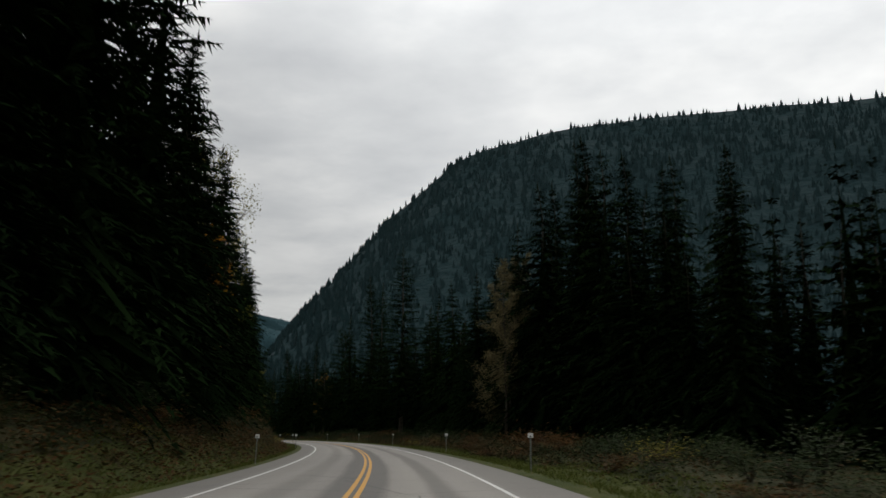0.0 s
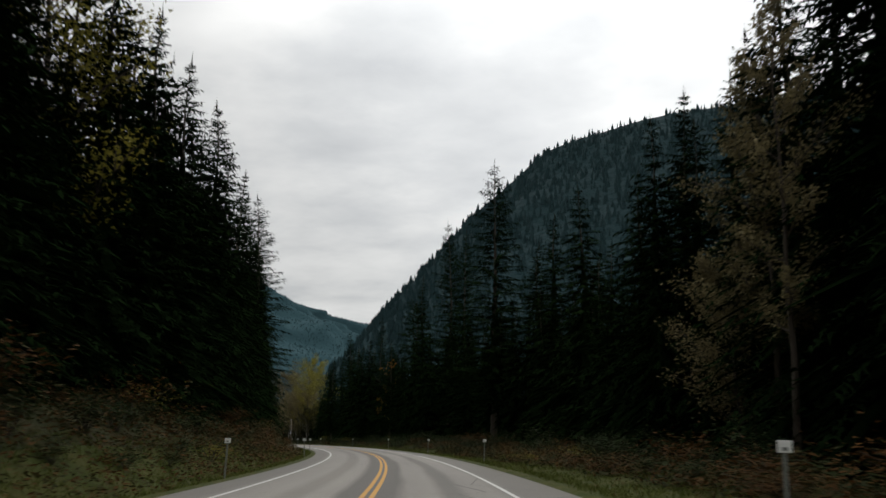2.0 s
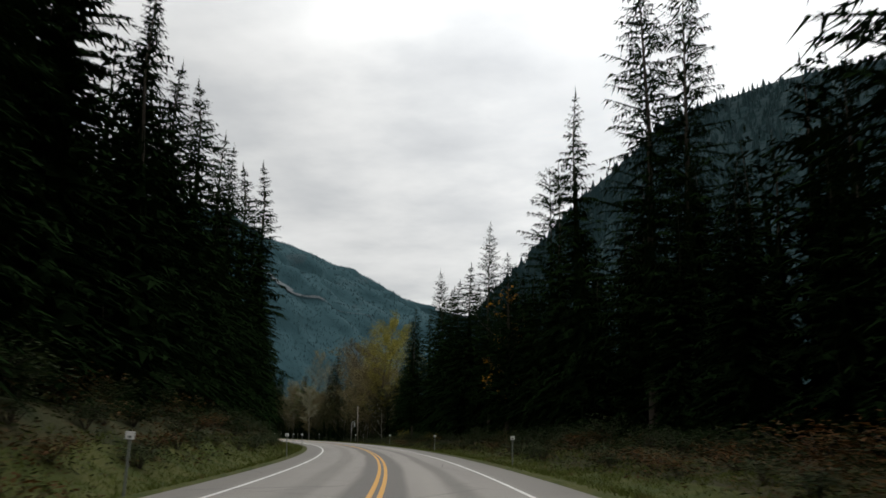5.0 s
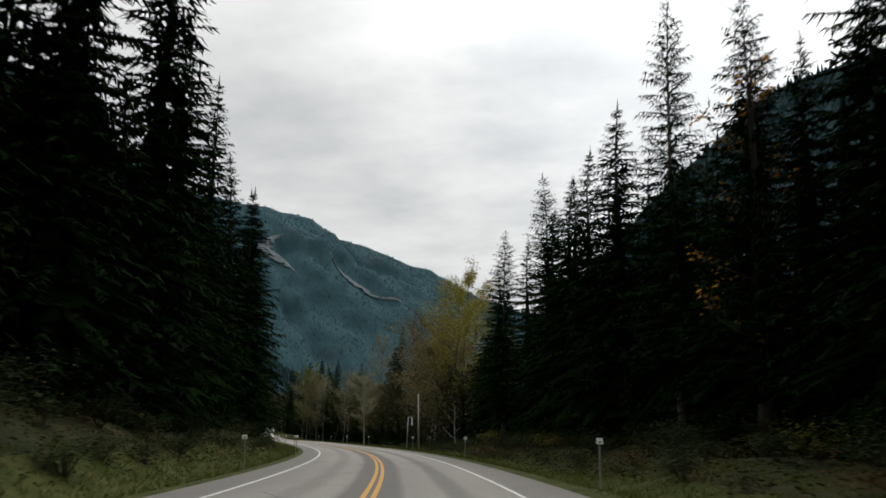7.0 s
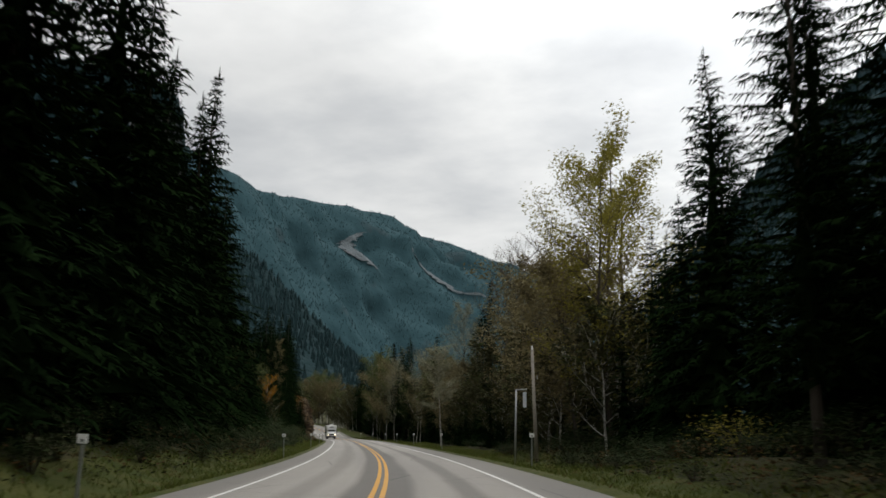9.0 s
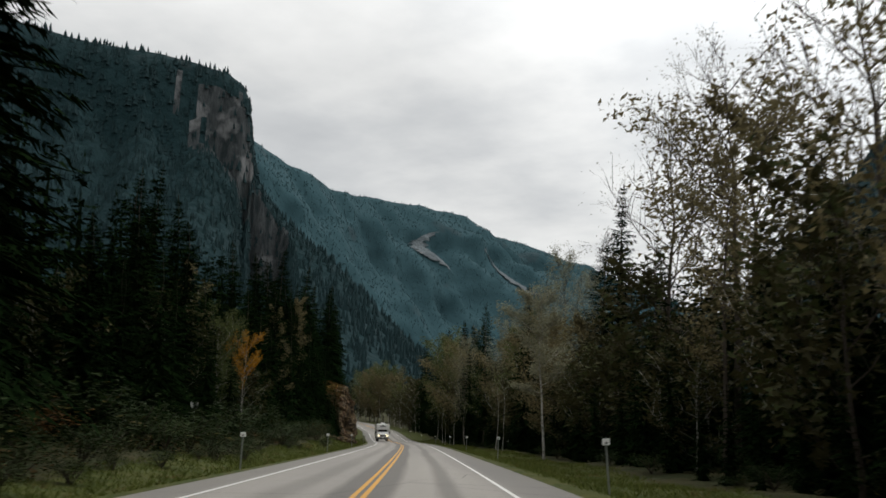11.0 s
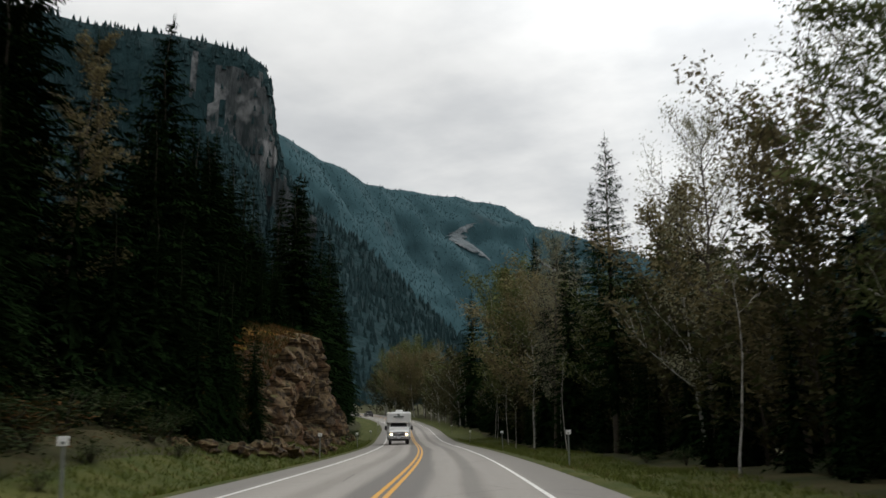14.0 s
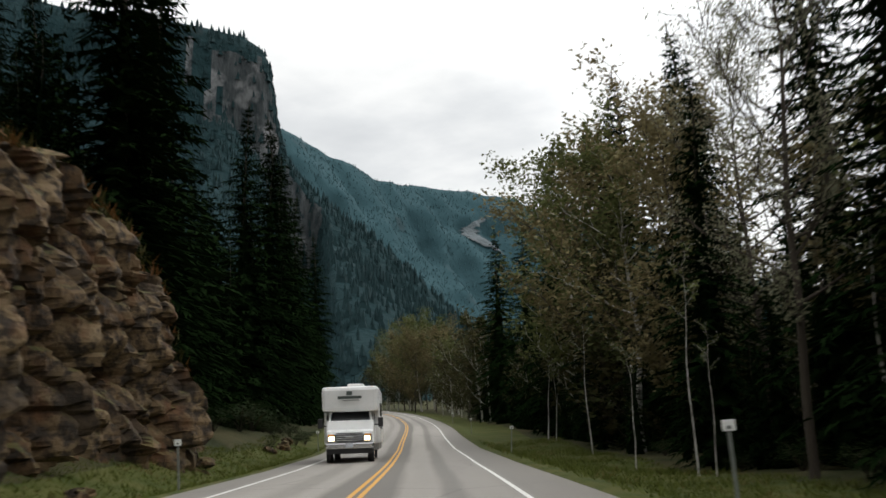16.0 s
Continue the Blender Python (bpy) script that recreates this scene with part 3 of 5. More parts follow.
def conifer_meshes(name, h, r, seed, levels, per, twigs, bare=0.08, droop=0.5, gap=0.0, point=1.0, fat=1.0):
    """Trunk and crown of a conifer: whorls of drooping branches, each with side twigs of needles."""
    rng = random.Random(seed)
    tv, tf = [], []
    sway = [Vector((rng.uniform(-0.12, 0.12) * i, rng.uniform(-0.12, 0.12) * i, h * f)) for i, f in enumerate((0, 0.3, 0.6, 0.85, 1.0))]
    sway[0].z = -0.6
    r0 = 0.009 * h + 0.05
    tube(tv, tf, sway, [r0 * 1.15, r0 * 0.8, r0 * 0.5, r0 * 0.2, 0.01], 6)
    v, f = [], []

    def axis(z):
        q = z / h
        return Vector([float(np.interp(q, (0, 0.3, 0.6, 0.85, 1.0), [s[k] for s in sway])) for k in (0, 1)] + [z])

    def kite(p, q, w, sag):
        side = (q - p).cross(Vector((0, 0, 1)))
        if side.length < 1e-4:
            side = Vector((1, 0, 0))
        side = side.normalized() * w
        side.z += rng.uniform(-0.5, 0.5) * w
        b = len(v)
        v.extend((p + side * 0.9, p - side * 0.9, q + Vector((0, 0, -sag))))
        f.append((b, b + 1, b + 2))

    for i in range(levels):
        u = (i + rng.uniform(-0.3, 0.3)) / levels
        z = h * (bare + (0.985 - bare) * u)
        reach = r * (1 - u) ** (0.8 * point) * rng.uniform(0.82, 1.12) * (0.55 + 0.45 * min(1, u / 0.12)) + 0.18
        a0 = rng.uniform(0, 6.28)
        for b in range(per):
            if rng.random() < gap:
                continue
            a = a0 + 6.283 * b / per + rng.uniform(-0.25, 0.25)
            L = reach * rng.uniform(0.6, 1.12)
            root = axis(min(h, z + rng.uniform(-0.2, 0.2) * h / levels))
            lift = rng.uniform(-0.05, 0.22) + 0.5 * u ** 2
            sag = droop * rng.uniform(0.6, 1.2) * (1 - 0.55 * u)
            d = Vector((math.cos(a), math.sin(a), 0))

            def along(t):
                return root + d * (L * t) + Vector((0, 0, L * (lift * t - sag * t * t)))
            start = 0.15 if gap < 0.24 else 0.3
            thin = 0.55 if gap >= 0.2 else 1.0
            nodes = twigs if fat > 1 else max(3, min(twigs + 11, int(L / 0.25)))
            for n in range(nodes):
                t = start + (0.95 - start) * (n + rng.random() * 0.8) / nodes
                p = along(t)
                for sgn in (-1, 1):
                    turn = a + sgn * rng.uniform(0.45, 1.15)
                    tl = min(1.5 if fat > 1 else 0.42, L * (0.12 + 0.34 * (1 - t))) * rng.uniform(0.65, 1.25) + 0.12
                    q = p + Vector((math.cos(turn), math.sin(turn), -0.35 * rng.uniform(0.0, 1.7))) * tl
                    kite(p, q, (tl * rng.uniform(0.10, 0.17) + 0.024) * fat * (0.4 + 0.6 * thin), tl * 0.18)
            p, q = along(start), along(1.0)
            kite(p, q, (L * 0.055 + 0.03) * fat * thin, 0.0)
        # the shaded inner sprays, close round the trunk
        if u < 0.94:
            core = reach * (0.46 if gap < 0.18 else 0.16) * (1 - max(0.0, u) ** 0.8)
            lap = 2.3 * h / levels
            for b in range(4):
                a = a0 + 1.571 * b + rng.uniform(-0.5, 0.5)
                n = len(v)
                for turn, out, low in ((0.0, 0.04, 0.45), (-0.85, 1.0, -0.9), (0.85, 1.0, -0.9)):
                    k = core * out * rng.uniform(0.75, 1.25)
                    v.append(axis(max(0.0, min(h, z))) + Vector((math.cos(a + turn) * k, math.sin(a + turn) * k, lap * low * rng.uniform(0.7, 1.2))))
                f.append((n, n + 1, n + 2))
    top = axis(h)
    for n in range(4):
        a = 1.57 * n
        kite(top - Vector((0, 0, 0.8)), top + Vector((math.cos(a) * 0.16, math.sin(a) * 0.16, rng.uniform(-0.4, 0.1))), 0.05, 0)
    kite(top - Vector((0, 0, 0.7)), top + Vector((0.02, 0.02, 0.35)), 0.04, 0)
    return (tv, tf), (v, f)


KINDS = {}


def thing(name, label, category, group="", kind=""):
    return tagged(new(name), label, category, group, kind)


def add_kind(key, name, label, parts, group):
    """Builds one tree out of (part name, verts, faces, material); the others are copies of it."""
    root = thing(name, label, "tree", group)
    for pname, (v, f), mat in parts:
        mesh_object(pname, v, f, M[mat], root, smooth=pname == "trunk")
    KINDS[key] = [root, False]
    return root


def plant(key, s, d, h, turn=0.0, lean=0.0, squash=1.0, label="", sink=0.15):
    """Stands a tree of a kind at station s, offset d, scaled to a height of h metres."""
    root, used = KINDS[key]
    k = h / HEIGHT[key]
    p = ground_at(s, d)
    p.z -= sink
    m = Matrix.Translation(p) @ Euler((radians(lean), 0, turn)).to_matrix().to_4x4()
    ob = root if not used else copy_thing(root, m)
    KINDS[key][1] = True
    ob.matrix_basis = m @ Matrix.Diagonal((k * squash, k * squash, k, 1))
    if label:
        ob["label"] = label
    return ob


HEIGHT = {}


def conifer_kind(key, name, label, group, h, r, seed, levels, per, twigs, **kw):
    trunk, crown = conifer_meshes(name, h, r, seed, levels, per, twigs, **kw)
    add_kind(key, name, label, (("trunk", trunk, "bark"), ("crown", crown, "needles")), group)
    HEIGHT[key] = h



def broadleaf_meshes(h, spread, seed, leaves, size, base=0.3, limbs=13, sparse=1.0, wide=0.48, bend=0.03, twigs=2, girth=1.0):
    """Trunk with limbs and twigs, and a crown of single leaf sprays, of a broadleaf tree."""
    rng = random.Random(seed)
    tv, tf, lv, lf = [], [], [], []
    arms = []
    path, p = [], Vector((0, 0, -0.5))
    for i in range(8):
        path.append(p.copy())
        p = p + Vector((rng.uniform(-bend, bend) * h, rng.uniform(-bend, bend) * h, 0)) * 0.5 + Vector((0, 0, (h * 0.97 + 0.5) / 7))
    r0 = (0.009 * h + 0.035) * girth
    tube(tv, tf, path, [r0 * (1 - 0.93 * i / 7) for i in range(8)], 6)
    ends = []

    def trunk_at(z):
        f = max(0.0, min(6.999, 7 * z / (h * 0.97)))
        return path[int(f)].lerp(path[int(f) + 1], f - int(f))

    for n in range(limbs):
        u = base + (0.97 - base) * (n + rng.random() * 0.7) / limbs
        root = trunk_at(h * u)
        v = (u - base) / (1 - base)
        L = spread * (0.35 + 0.95 * math.sin(min(3.0, 0.6 + 2.35 * v)) ** 1.0) * rng.uniform(0.7, 1.15)
        a = n * 2.4 + rng.uniform(-0.5, 0.5)
        up = rng.uniform(0.35, 0.9) * (0.6 + 0.8 * v)
        q = [root]
        d = Vector((math.cos(a), math.sin(a), up)).normalized()
        for k in range(4):
            d = (d + Vector((rng.uniform(-0.25, 0.25), rng.uniform(-0.25, 0.25), rng.uniform(-0.05, 0.25)))).normalized()
            q.append(q[-1] + d * L / 4)
        rr = r0 * 0.42 * (1 - 0.6 * u)
        av, af = [], []
        arms.append((av, af))
        tube(av, af, q, [rr, rr * 0.75, rr * 0.55, rr * 0.35, 0.014], 4)
        for k in (1, 2, 3, 4):
            ends.append((q[k], L * 0.3))
            for m in range(twigs):
                e = (d + Vector((rng.uniform(-1, 1), rng.uniform(-1, 1), rng.uniform(-0.2, 0.8)))).normalized() * L * rng.uniform(0.25, 0.5)
                sprout(av, af, [4 * k, 4 * k + 1, 4 * k + 2], [q[k] + e * 0.12, q[k] + e * 0.5 + Vector((0, 0, 0.05 * L)), q[k] + e], [rr * 0.4, rr * 0.28, 0.010])
                ends.append((q[k] + e, L * 0.26))
                ends.append((q[k] + e * 0.6, L * 0.22))
    ends.append((path[-1], spread * 0.3))
    keep = [e for e in ends if rng.random() < sparse]
    for n in range(leaves):
        c, rad = rng.choice(keep)
        o = Vector((max(-1.3, min(1.3, rng.gauss(0, 1))), max(-1.3, min(1.3, rng.gauss(0, 1))), max(-1.2, min(1.2, rng.gauss(0, 0.8))))) * rad * wide
        p = c + o
        a, b = rng.uniform(0, 6.28), rng.uniform(-1.2, 1.2)
        x = Vector((math.cos(a), math.sin(a), math.sin(b) * 0.7)).normalized()
        y = x.cross(Vector((rng.uniform(-1, 1), rng.uniform(-1, 1), rng.uniform(-1, 1)))).normalized()
        k = size * rng.uniform(0.5, 1.3)
        i = len(lv)
        lv.extend((p - x * k - y * k * 0.45, p + x * k * 1.1, p + y * k * 0.75))
        lf.append((i, i + 1, i + 2))
    return (tv, tf), arms, (lv, lf)


def broadleaf_kind(key, name, label, h, spread, seed, leaves, size, mat, bark="pale_bark", group="", **kw):
    trunk, arms, crown = broadleaf_meshes(h, spread, seed, leaves, size, **kw)
    add_kind(key, name, label, [("trunk", trunk, bark)] + [("limb", a, bark) for a in arms] + [("crown", crown, mat)], group)
    HEIGHT[key] = h


G_WALL = "conifers along the highway"
conifer_kind("spruce_a", "spruce", "tall dark green spruce with drooping dense branches", G_WALL, 24, 4.9, 11, 48, 8, 7, droop=0.55, bare=0.04)
conifer_kind("spruce_b", "spruce", "tall dark green spruce, narrow and dense", G_WALL, 24, 4.0, 12, 54, 7, 7, droop=0.45, bare=0.04)
conifer_kind("hemlock", "hemlock", "dark green hemlock with a ragged outline", G_WALL, 24, 5.2, 13, 44, 7, 8, droop=0.5, gap=0.15, bare=0.05)
conifer_kind("cedar", "cedar", "broad dark green cedar with hanging branches", G_WALL, 24, 6.0, 14, 42, 7, 8, droop=0.75, bare=0.02)
conifer_kind("fir", "fir", "tall open-crowned fir with see-through branches", G_WALL, 28, 5.6, 15, 62, 7, 10, droop=0.18, gap=0.2, bare=0.15, point=0.85)
conifer_kind("pine", "pine", "open dark pine with level ragged branches", G_WALL, 24, 5.4, 18, 28, 7, 11, droop=0.2, gap=0.25, bare=0.3, point=0.55)
G_REAR = "conifers in the second row of the wood"
conifer_kind("rear_a", "conifer", "dark conifer standing close behind the first trees", G_REAR, 24, 5.2, 41, 24, 6, 3, droop=0.5, bare=0.02, fat=1.6)
conifer_kind("rear_b", "conifer", "slender dark conifer close behind the first trees", G_REAR, 24, 4.4, 42, 26, 5, 3, droop=0.45, bare=0.02, fat=1.6)
G_BROAD = "autumn broadleaf trees along the highway"
broadleaf_kind("cottonwood", "cottonwood", "tall thin-leaved cottonwood with dark upright branches", 22, 4.2, 31, 11000, 0.088, "leaf_silver", "bark", G_BROAD, base=0.24, limbs=24, sparse=0.9, wide=0.42, twigs=3)
broadleaf_kind("cottonwood_bare", "cottonwood", "tall nearly bare cottonwood with dark fine upright twigs", 22, 4.4, 47, 2600, 0.075, "leaf_brown", "bark", G_BROAD, base=0.24, limbs=26, sparse=0.7, wide=0.45, twigs=4)
broadleaf_kind("cottonwood_yellow", "cottonwood", "tall cottonwood with yellow-green autumn leaves", 22, 4.0, 32, 11000, 0.11, "leaf_yellow", "bark", G_BROAD, base=0.2, limbs=17)
broadleaf_kind("aspen", "aspen", "slender white-barked aspen with silvery leaves", 15, 2.5, 33, 11000, 0.095, "leaf_silver", "pale_bark", G_BROAD, base=0.42, limbs=14, bend=0.02, girth=0.65)
broadleaf_kind("gold_birch", "birch", "small birch with bright gold leaves and pale trunk", 8, 1.5, 34, 2600, 0.10, "leaf_gold", "pale_bark", G_BROAD, base=0.5, limbs=9)
broadleaf_kind("maple_brown", "maple", "bushy tree with fading brown and olive autumn leaves", 14, 4.2, 35, 9000, 0.14, "leaf_brown", "bark", G_BROAD, base=0.16, limbs=16)
broadleaf_kind("alder_green", "alder", "leaning pale-trunked alder with dull green leaves", 14, 3.6, 36, 8500, 0.135, "leaf_green", "pale_bark", G_BROAD, base=0.25, limbs=15)
broadleaf_kind("birch_brown", "birch", "slender birch with thin brown autumn leaves", 18, 2.2, 39, 5200, 0.10, "leaf_brown", "bark", G_BROAD, base=0.3, limbs=15, sparse=0.8)
broadleaf_kind("vine_maple", "vine maple", "sparse vine maple with clumps of orange leaves", 13, 2.4, 40, 300, 0.12, "leaf_gold", "bark", G_BROAD, base=0.25, limbs=11, sparse=0.10, wide=0.5)
broadleaf_kind("thicket_brown", "thicket tree", "bushy low tree of dull brown leaves at the wood's edge", 10, 3.6, 44, 2200, 0.23, "leaf_dull", "bark", G_BROAD, base=0.10, limbs=14)
broadleaf_kind("thicket_green", "thicket tree", "bushy low tree of dull olive leaves at the wood's edge", 10, 3.2, 45, 2200, 0.22, "leaf_dull", "pale_bark", G_BROAD, base=0.14, limbs=13)
broadleaf_kind("snag", "snag", "bare dead tree with thin grey branches", 20, 2.4, 37, 60, 0.1, "leaf_brown", "pale_bark", G_BROAD, base=0.3, limbs=15)
broadleaf_kind("sapling", "sapling", "thin pale bare sapling trunk at the wood's edge", 7, 0.7, 38, 90, 0.1, "leaf_green", "pale_bark", "pale saplings at the wood's edge", base=0.7, limbs=5, bend=0.05, girth=0.5)

# trees that stand out, as station, offset, height and kind
STAND = [
    (108, -17, 23, "rear_a"), (116, -17.5, 24, "rear_b"), (123, -16.5, 24, "rear_a"), (130, -17, 25, "rear_a"), (137, -16.5, 24, "rear_b"), (145, -17, 24, "rear_a"), (153, -16.5, 24, "rear_a"), (161, -17, 23, "rear_b"), (170, -16.5, 23, "rear_a"),
    (354, 9, 12.3, "aspen", 1.15), (360, 16.5, 23.5, "spruce_b", 1.0), (363.5, 15.6, 19.5, "fir", 1.0), (356, 19, 17, "spruce_a", 1.2), (378, 11, 17.3, "spruce_b", 1.2), (385, 19.5, 19, "cottonwood", 0.85), (400, 18, 24.5, "cottonwood", 0.85), (407, 12, 16.6, "cottonwood", 0.85),
    (423, 11, 22, "fir", 0.75), (439, 9.5, 17.5, "cottonwood", 0.8), (434, 10, 16.3, "spruce_b"), (433, 12.5, 21, "fir", 0.7), (449, 10.5, 16.2, "spruce_b"), (443, 12.5, 20, "spruce_b"), (462, 14, 23.5, "spruce_b", 1.2), (475, 13.5, 25.5, "spruce_b", 1.2), (451, 13.5, 17, "cottonwood"),
    (356.5, -13.8, 7.6, "gold_birch", 0.75), (275, 14.5, 18, "fir", 0.8), (413, -10.4, 5, "cedar"), (415.5, -11, 7, "hemlock"), (416, -12.5, 9, "rear_a"),
    (76, 18, 28, "hemlock", 0.8), (73, 17.3, 27, "spruce_b", 1.1), (70, 18.3, 25, "cedar", 0.9), (64.5, 18, 22.7, "spruce_a"), (60, 20, 21, "cedar", 0.8), (56, 18, 19.2, "spruce_a", 0.9), (51, 19.5, 18, "cedar", 0.8), (46.5, 18, 17.6, "spruce_a", 0.9), (66, 20, 20, "hemlock"), (62, 17.5, 15, "cedar"), (53, 17.8, 13, "cedar"),
    (55, -12.5, 25.0, "spruce_b"), (60, -17, 26.0, "snag"), (64, -17.5, 24.0, "snag"), (89, -17, 25.5, "cottonwood_yellow", 0.95), (101, -12.8, 20.8, "spruce_a"), (96, -13.3, 21.3, "spruce_b"),
    (112, -13.3, 21.8, "spruce_a"), (124, -12.8, 20.8, "spruce_b"), (132, -12.8, 21.3, "spruce_b"), (147, -12.8, 25.0, "fir"), (161, -13.3, 21.3, "spruce_a"), (172, -13.3, 21.8, "spruce_b"),
    (186, -13.3, 21.8, "spruce_a"), (204, -13.3, 22.9, "spruce_b"), (213, -13, 23.9, "spruce_a"), (221, -12, 27.0, "spruce_b"), (238, -12, 22.3, "spruce_b"), (256, -11, 20.3, "spruce_a"),
    (266, -11.5, 22.9, "spruce_a"), (281, -13, 20.8, "spruce_b"), (294, -13, 26.0, "spruce_b"), (312, -14, 22.9, "spruce_a"), (304, -17, 23.9, "hemlock"),
    (375, -27, 23.0, "spruce_b"), (474, -18, 29.0, "spruce_b"), (489, -14, 27.4, "spruce_b"), (499.5, -14, 29.4, "spruce_a"), (522, -14, 27.4, "spruce_b"), (380, -15, 15, "spruce_a"), (388.5, -17, 18.5, "hemlock", 1.2), (393, -16, 17, "spruce_a"), (397.5, -17, 21.5, "spruce_b", 1.2), (402, -15.5, 17, "cedar"), (405, -14, 15, "hemlock"), (410.5, -15, 22, "spruce_a"), (384, -18, 18, "spruce_a"),
    (475, -26, 27.0, "spruce_a"), (545, -14, 27.0, "spruce_b"), (514, -15, 29.0, "spruce_a"), (528, -16, 26.0, "spruce_b"),
    (84, 20.5, 28.0, "hemlock"), (92, 20, 28.0, "spruce_a"), (82, 12, 16.7, "birch_brown", 0.8),
    (84, 17.5, 20.0, "cedar"), (102, 16, 22.4, "spruce_b", 1.1), (99, 13, 19.4, "cedar", 0.8), (96, 16, 21, "hemlock"), (106, 14.5, 18, "cedar"), (150, 13, 32.8, "fir", 1.0), (184, 15, 33.8, "fir", 0.8), (181, 16.5, 31.5, "fir", 0.75), (194, 13.5, 27.0, "hemlock", 0.75), (144, 16.5, 21.8, "spruce_a"), (124, 15.5, 22.5, "cedar", 0.9),
    (132, 15, 22.0, "hemlock"), (206, 12.8, 15, "cedar"), (211, 13, 15, "hemlock"), (200, 13.5, 18, "cedar"), (214, 12, 18.3, "fir"), (224, 12.5, 23.5, "fir", 0.7), (232, 12, 20.2, "spruce_a", 1.1), (238, 12, 19.5, "spruce_b", 1.1), (261, 15, 25.3, "fir", 0.9), (259, 10.5, 19.3, "fir", 0.85), (273, 13, 19.7, "hemlock"), (203, 14, 24.0, "pine", 0.75), (208, 15, 25.0, "pine", 0.75), (243, 12.5, 19, "cedar"), (247, 13, 20, "hemlock", 1.1), (251, 13, 19, "spruce_a", 1.1), (255, 13.5, 18, "cedar"), (240, 15, 19, "hemlock"), (228, 14, 17, "cedar"), (218, 14, 17, "cedar"), (220, 12.5, 13, "hemlock"), (234, 14.5, 18, "rear_a"),
    (291, 11, 12, "maple_brown"), (297, 12.5, 13, "maple_brown"), (303, 12, 13, "maple_brown"), (286, 11.5, 8, "thicket_green"), (289, 13, 9, "thicket_green"), (294, 10.5, 7, "thicket_green"), (300, 11, 8, "thicket_green"),
    (414, 14, 10, "thicket_brown"), (418, 15, 11, "thicket_green"), (422, 14, 10, "thicket_brown"), (411, 16, 12, "rear_a"), (416, 17, 13, "rear_a"), (421, 17, 13, "rear_a"), (426, 16, 12, "rear_b"),
    (252, 17, 16, "rear_a"), (258, 18, 17, "rear_a"), (263, 19, 17, "rear_a"), (268, 17, 15, "rear_b"), (272, 19, 15, "rear_a"),
    (265, 14.5, 20.0, "hemlock"), (276, 15, 17.5, "pine"), (352, 17.5, 15, "hemlock"), (492, 11.5, 24.0, "spruce_b"),
    (500, 13, 26.0, "spruce_a"), (529, 10.5, 25.0, "spruce_a"), (515, 12, 24.0, "hemlock"),
    (94, 16, 20, "birch_brown"), (86, 13.6, 17, "birch_brown"), (90, 13.5, 9, "maple_brown"), (288, 12.5, 18.0, "cottonwood_yellow"), (294, 15, 21.5, "cottonwood_yellow", 1.2), (300, 17, 21.0, "cottonwood_yellow", 1.2), (317, 16, 20.0, "cottonwood_bare"), (326, 13, 15, "birch_brown", 0.9),
    (336, 18, 20.0, "maple_brown"), (330, 15, 21.0, "cottonwood_bare", 0.9), (344, 15.5, 22.5, "cottonwood_bare", 0.95), (361, 13, 11, "maple_brown"), (379.5, -14.5, 12.5, "birch_brown"), (346, -14, 8, "rear_a"), (350, -13.5, 6, "cedar"), (353, -16.5, 11, "hemlock"), (361, -14, 9, "cedar"), (365, -13.5, 7, "rear_b"), (370, -14, 10, "hemlock"), (374, -13.2, 7, "cedar"), (383, -13.5, 9, "rear_a"), (388, -13, 10, "cedar"), (394, -13, 11, "rear_b"), (398, -13, 9, "cedar"), (342, -13.5, 7, "cedar"), (336, -14, 9, "hemlock"), (331, -13.5, 10, "cedar"), 
    (398, 13, 13.0, "maple_brown"), (418, 14, 15.0, "maple_brown"), (432, 13, 12, "alder_green"), (441, 14, 11, "maple_brown"), (459, 12.5, 16, "maple_brown"), (467, 12, 17.5, "alder_green", 1.1), (475, 11.5, 19, "maple_brown", 1.1), (486, 12.5, 21, "alder_green"), (466, 15, 23, "hemlock"), (480, 15, 26, "spruce_b"),
    (370, 12.5, 12.0, "maple_brown"), (386, 13, 13.0, "alder_green"),
    (354, -15.6, 8, "alder_green"), (356, -18, 12, "birch_brown"), (399, -15.5, 15.5, "birch_brown"), (371, -18, 17, "spruce_b"), (359, -20, 18, "spruce_a"), (347, -20, 17, "hemlock"), (392, -15, 15, "hemlock"), (386, -14, 13, "spruce_b"), (377, -15, 14, "spruce_a"), (366, -15.5, 13, "hemlock"), (345, -16, 14, "spruce_a"), (338, -17, 15, "spruce_b"),
    (575, 9, 12, "alder_green"), (590, 13, 15, "maple_brown"), (598, 6.5, 15, "maple_brown"), (603, 9, 18, "alder_green"), (597, 10.5, 16, "maple_brown"), (608, 13, 18, "alder_green"), (614, 8, 17, "maple_brown"), (620, 12, 18, "alder_green"), (630, 8, 16, "alder_green"),
    (62, -12, 13, "vine_maple"), (214, 12.3, 14, "vine_maple"),
    (26, -14, 26, "spruce_a"), (33, -13, 27, "cedar"), (38, -15, 29, "spruce_a"), (43, -12.5, 27, "hemlock"), (48, -14.5, 28, "spruce_b"), (30, -17, 30, "spruce_a"), (50, -12, 22, "cedar"), (70, -12.5, 22, "spruce_a"), (76, -13, 23, "spruce_b"), (90, -13.8, 21, "hemlock"),
    (80, 15.5, 25, "cedar"), (86, 14.8, 22, "cedar"), (91, 15.5, 21, "hemlock"), (98, 15, 19, "cedar"), (113, 14.5, 15, "cedar"),
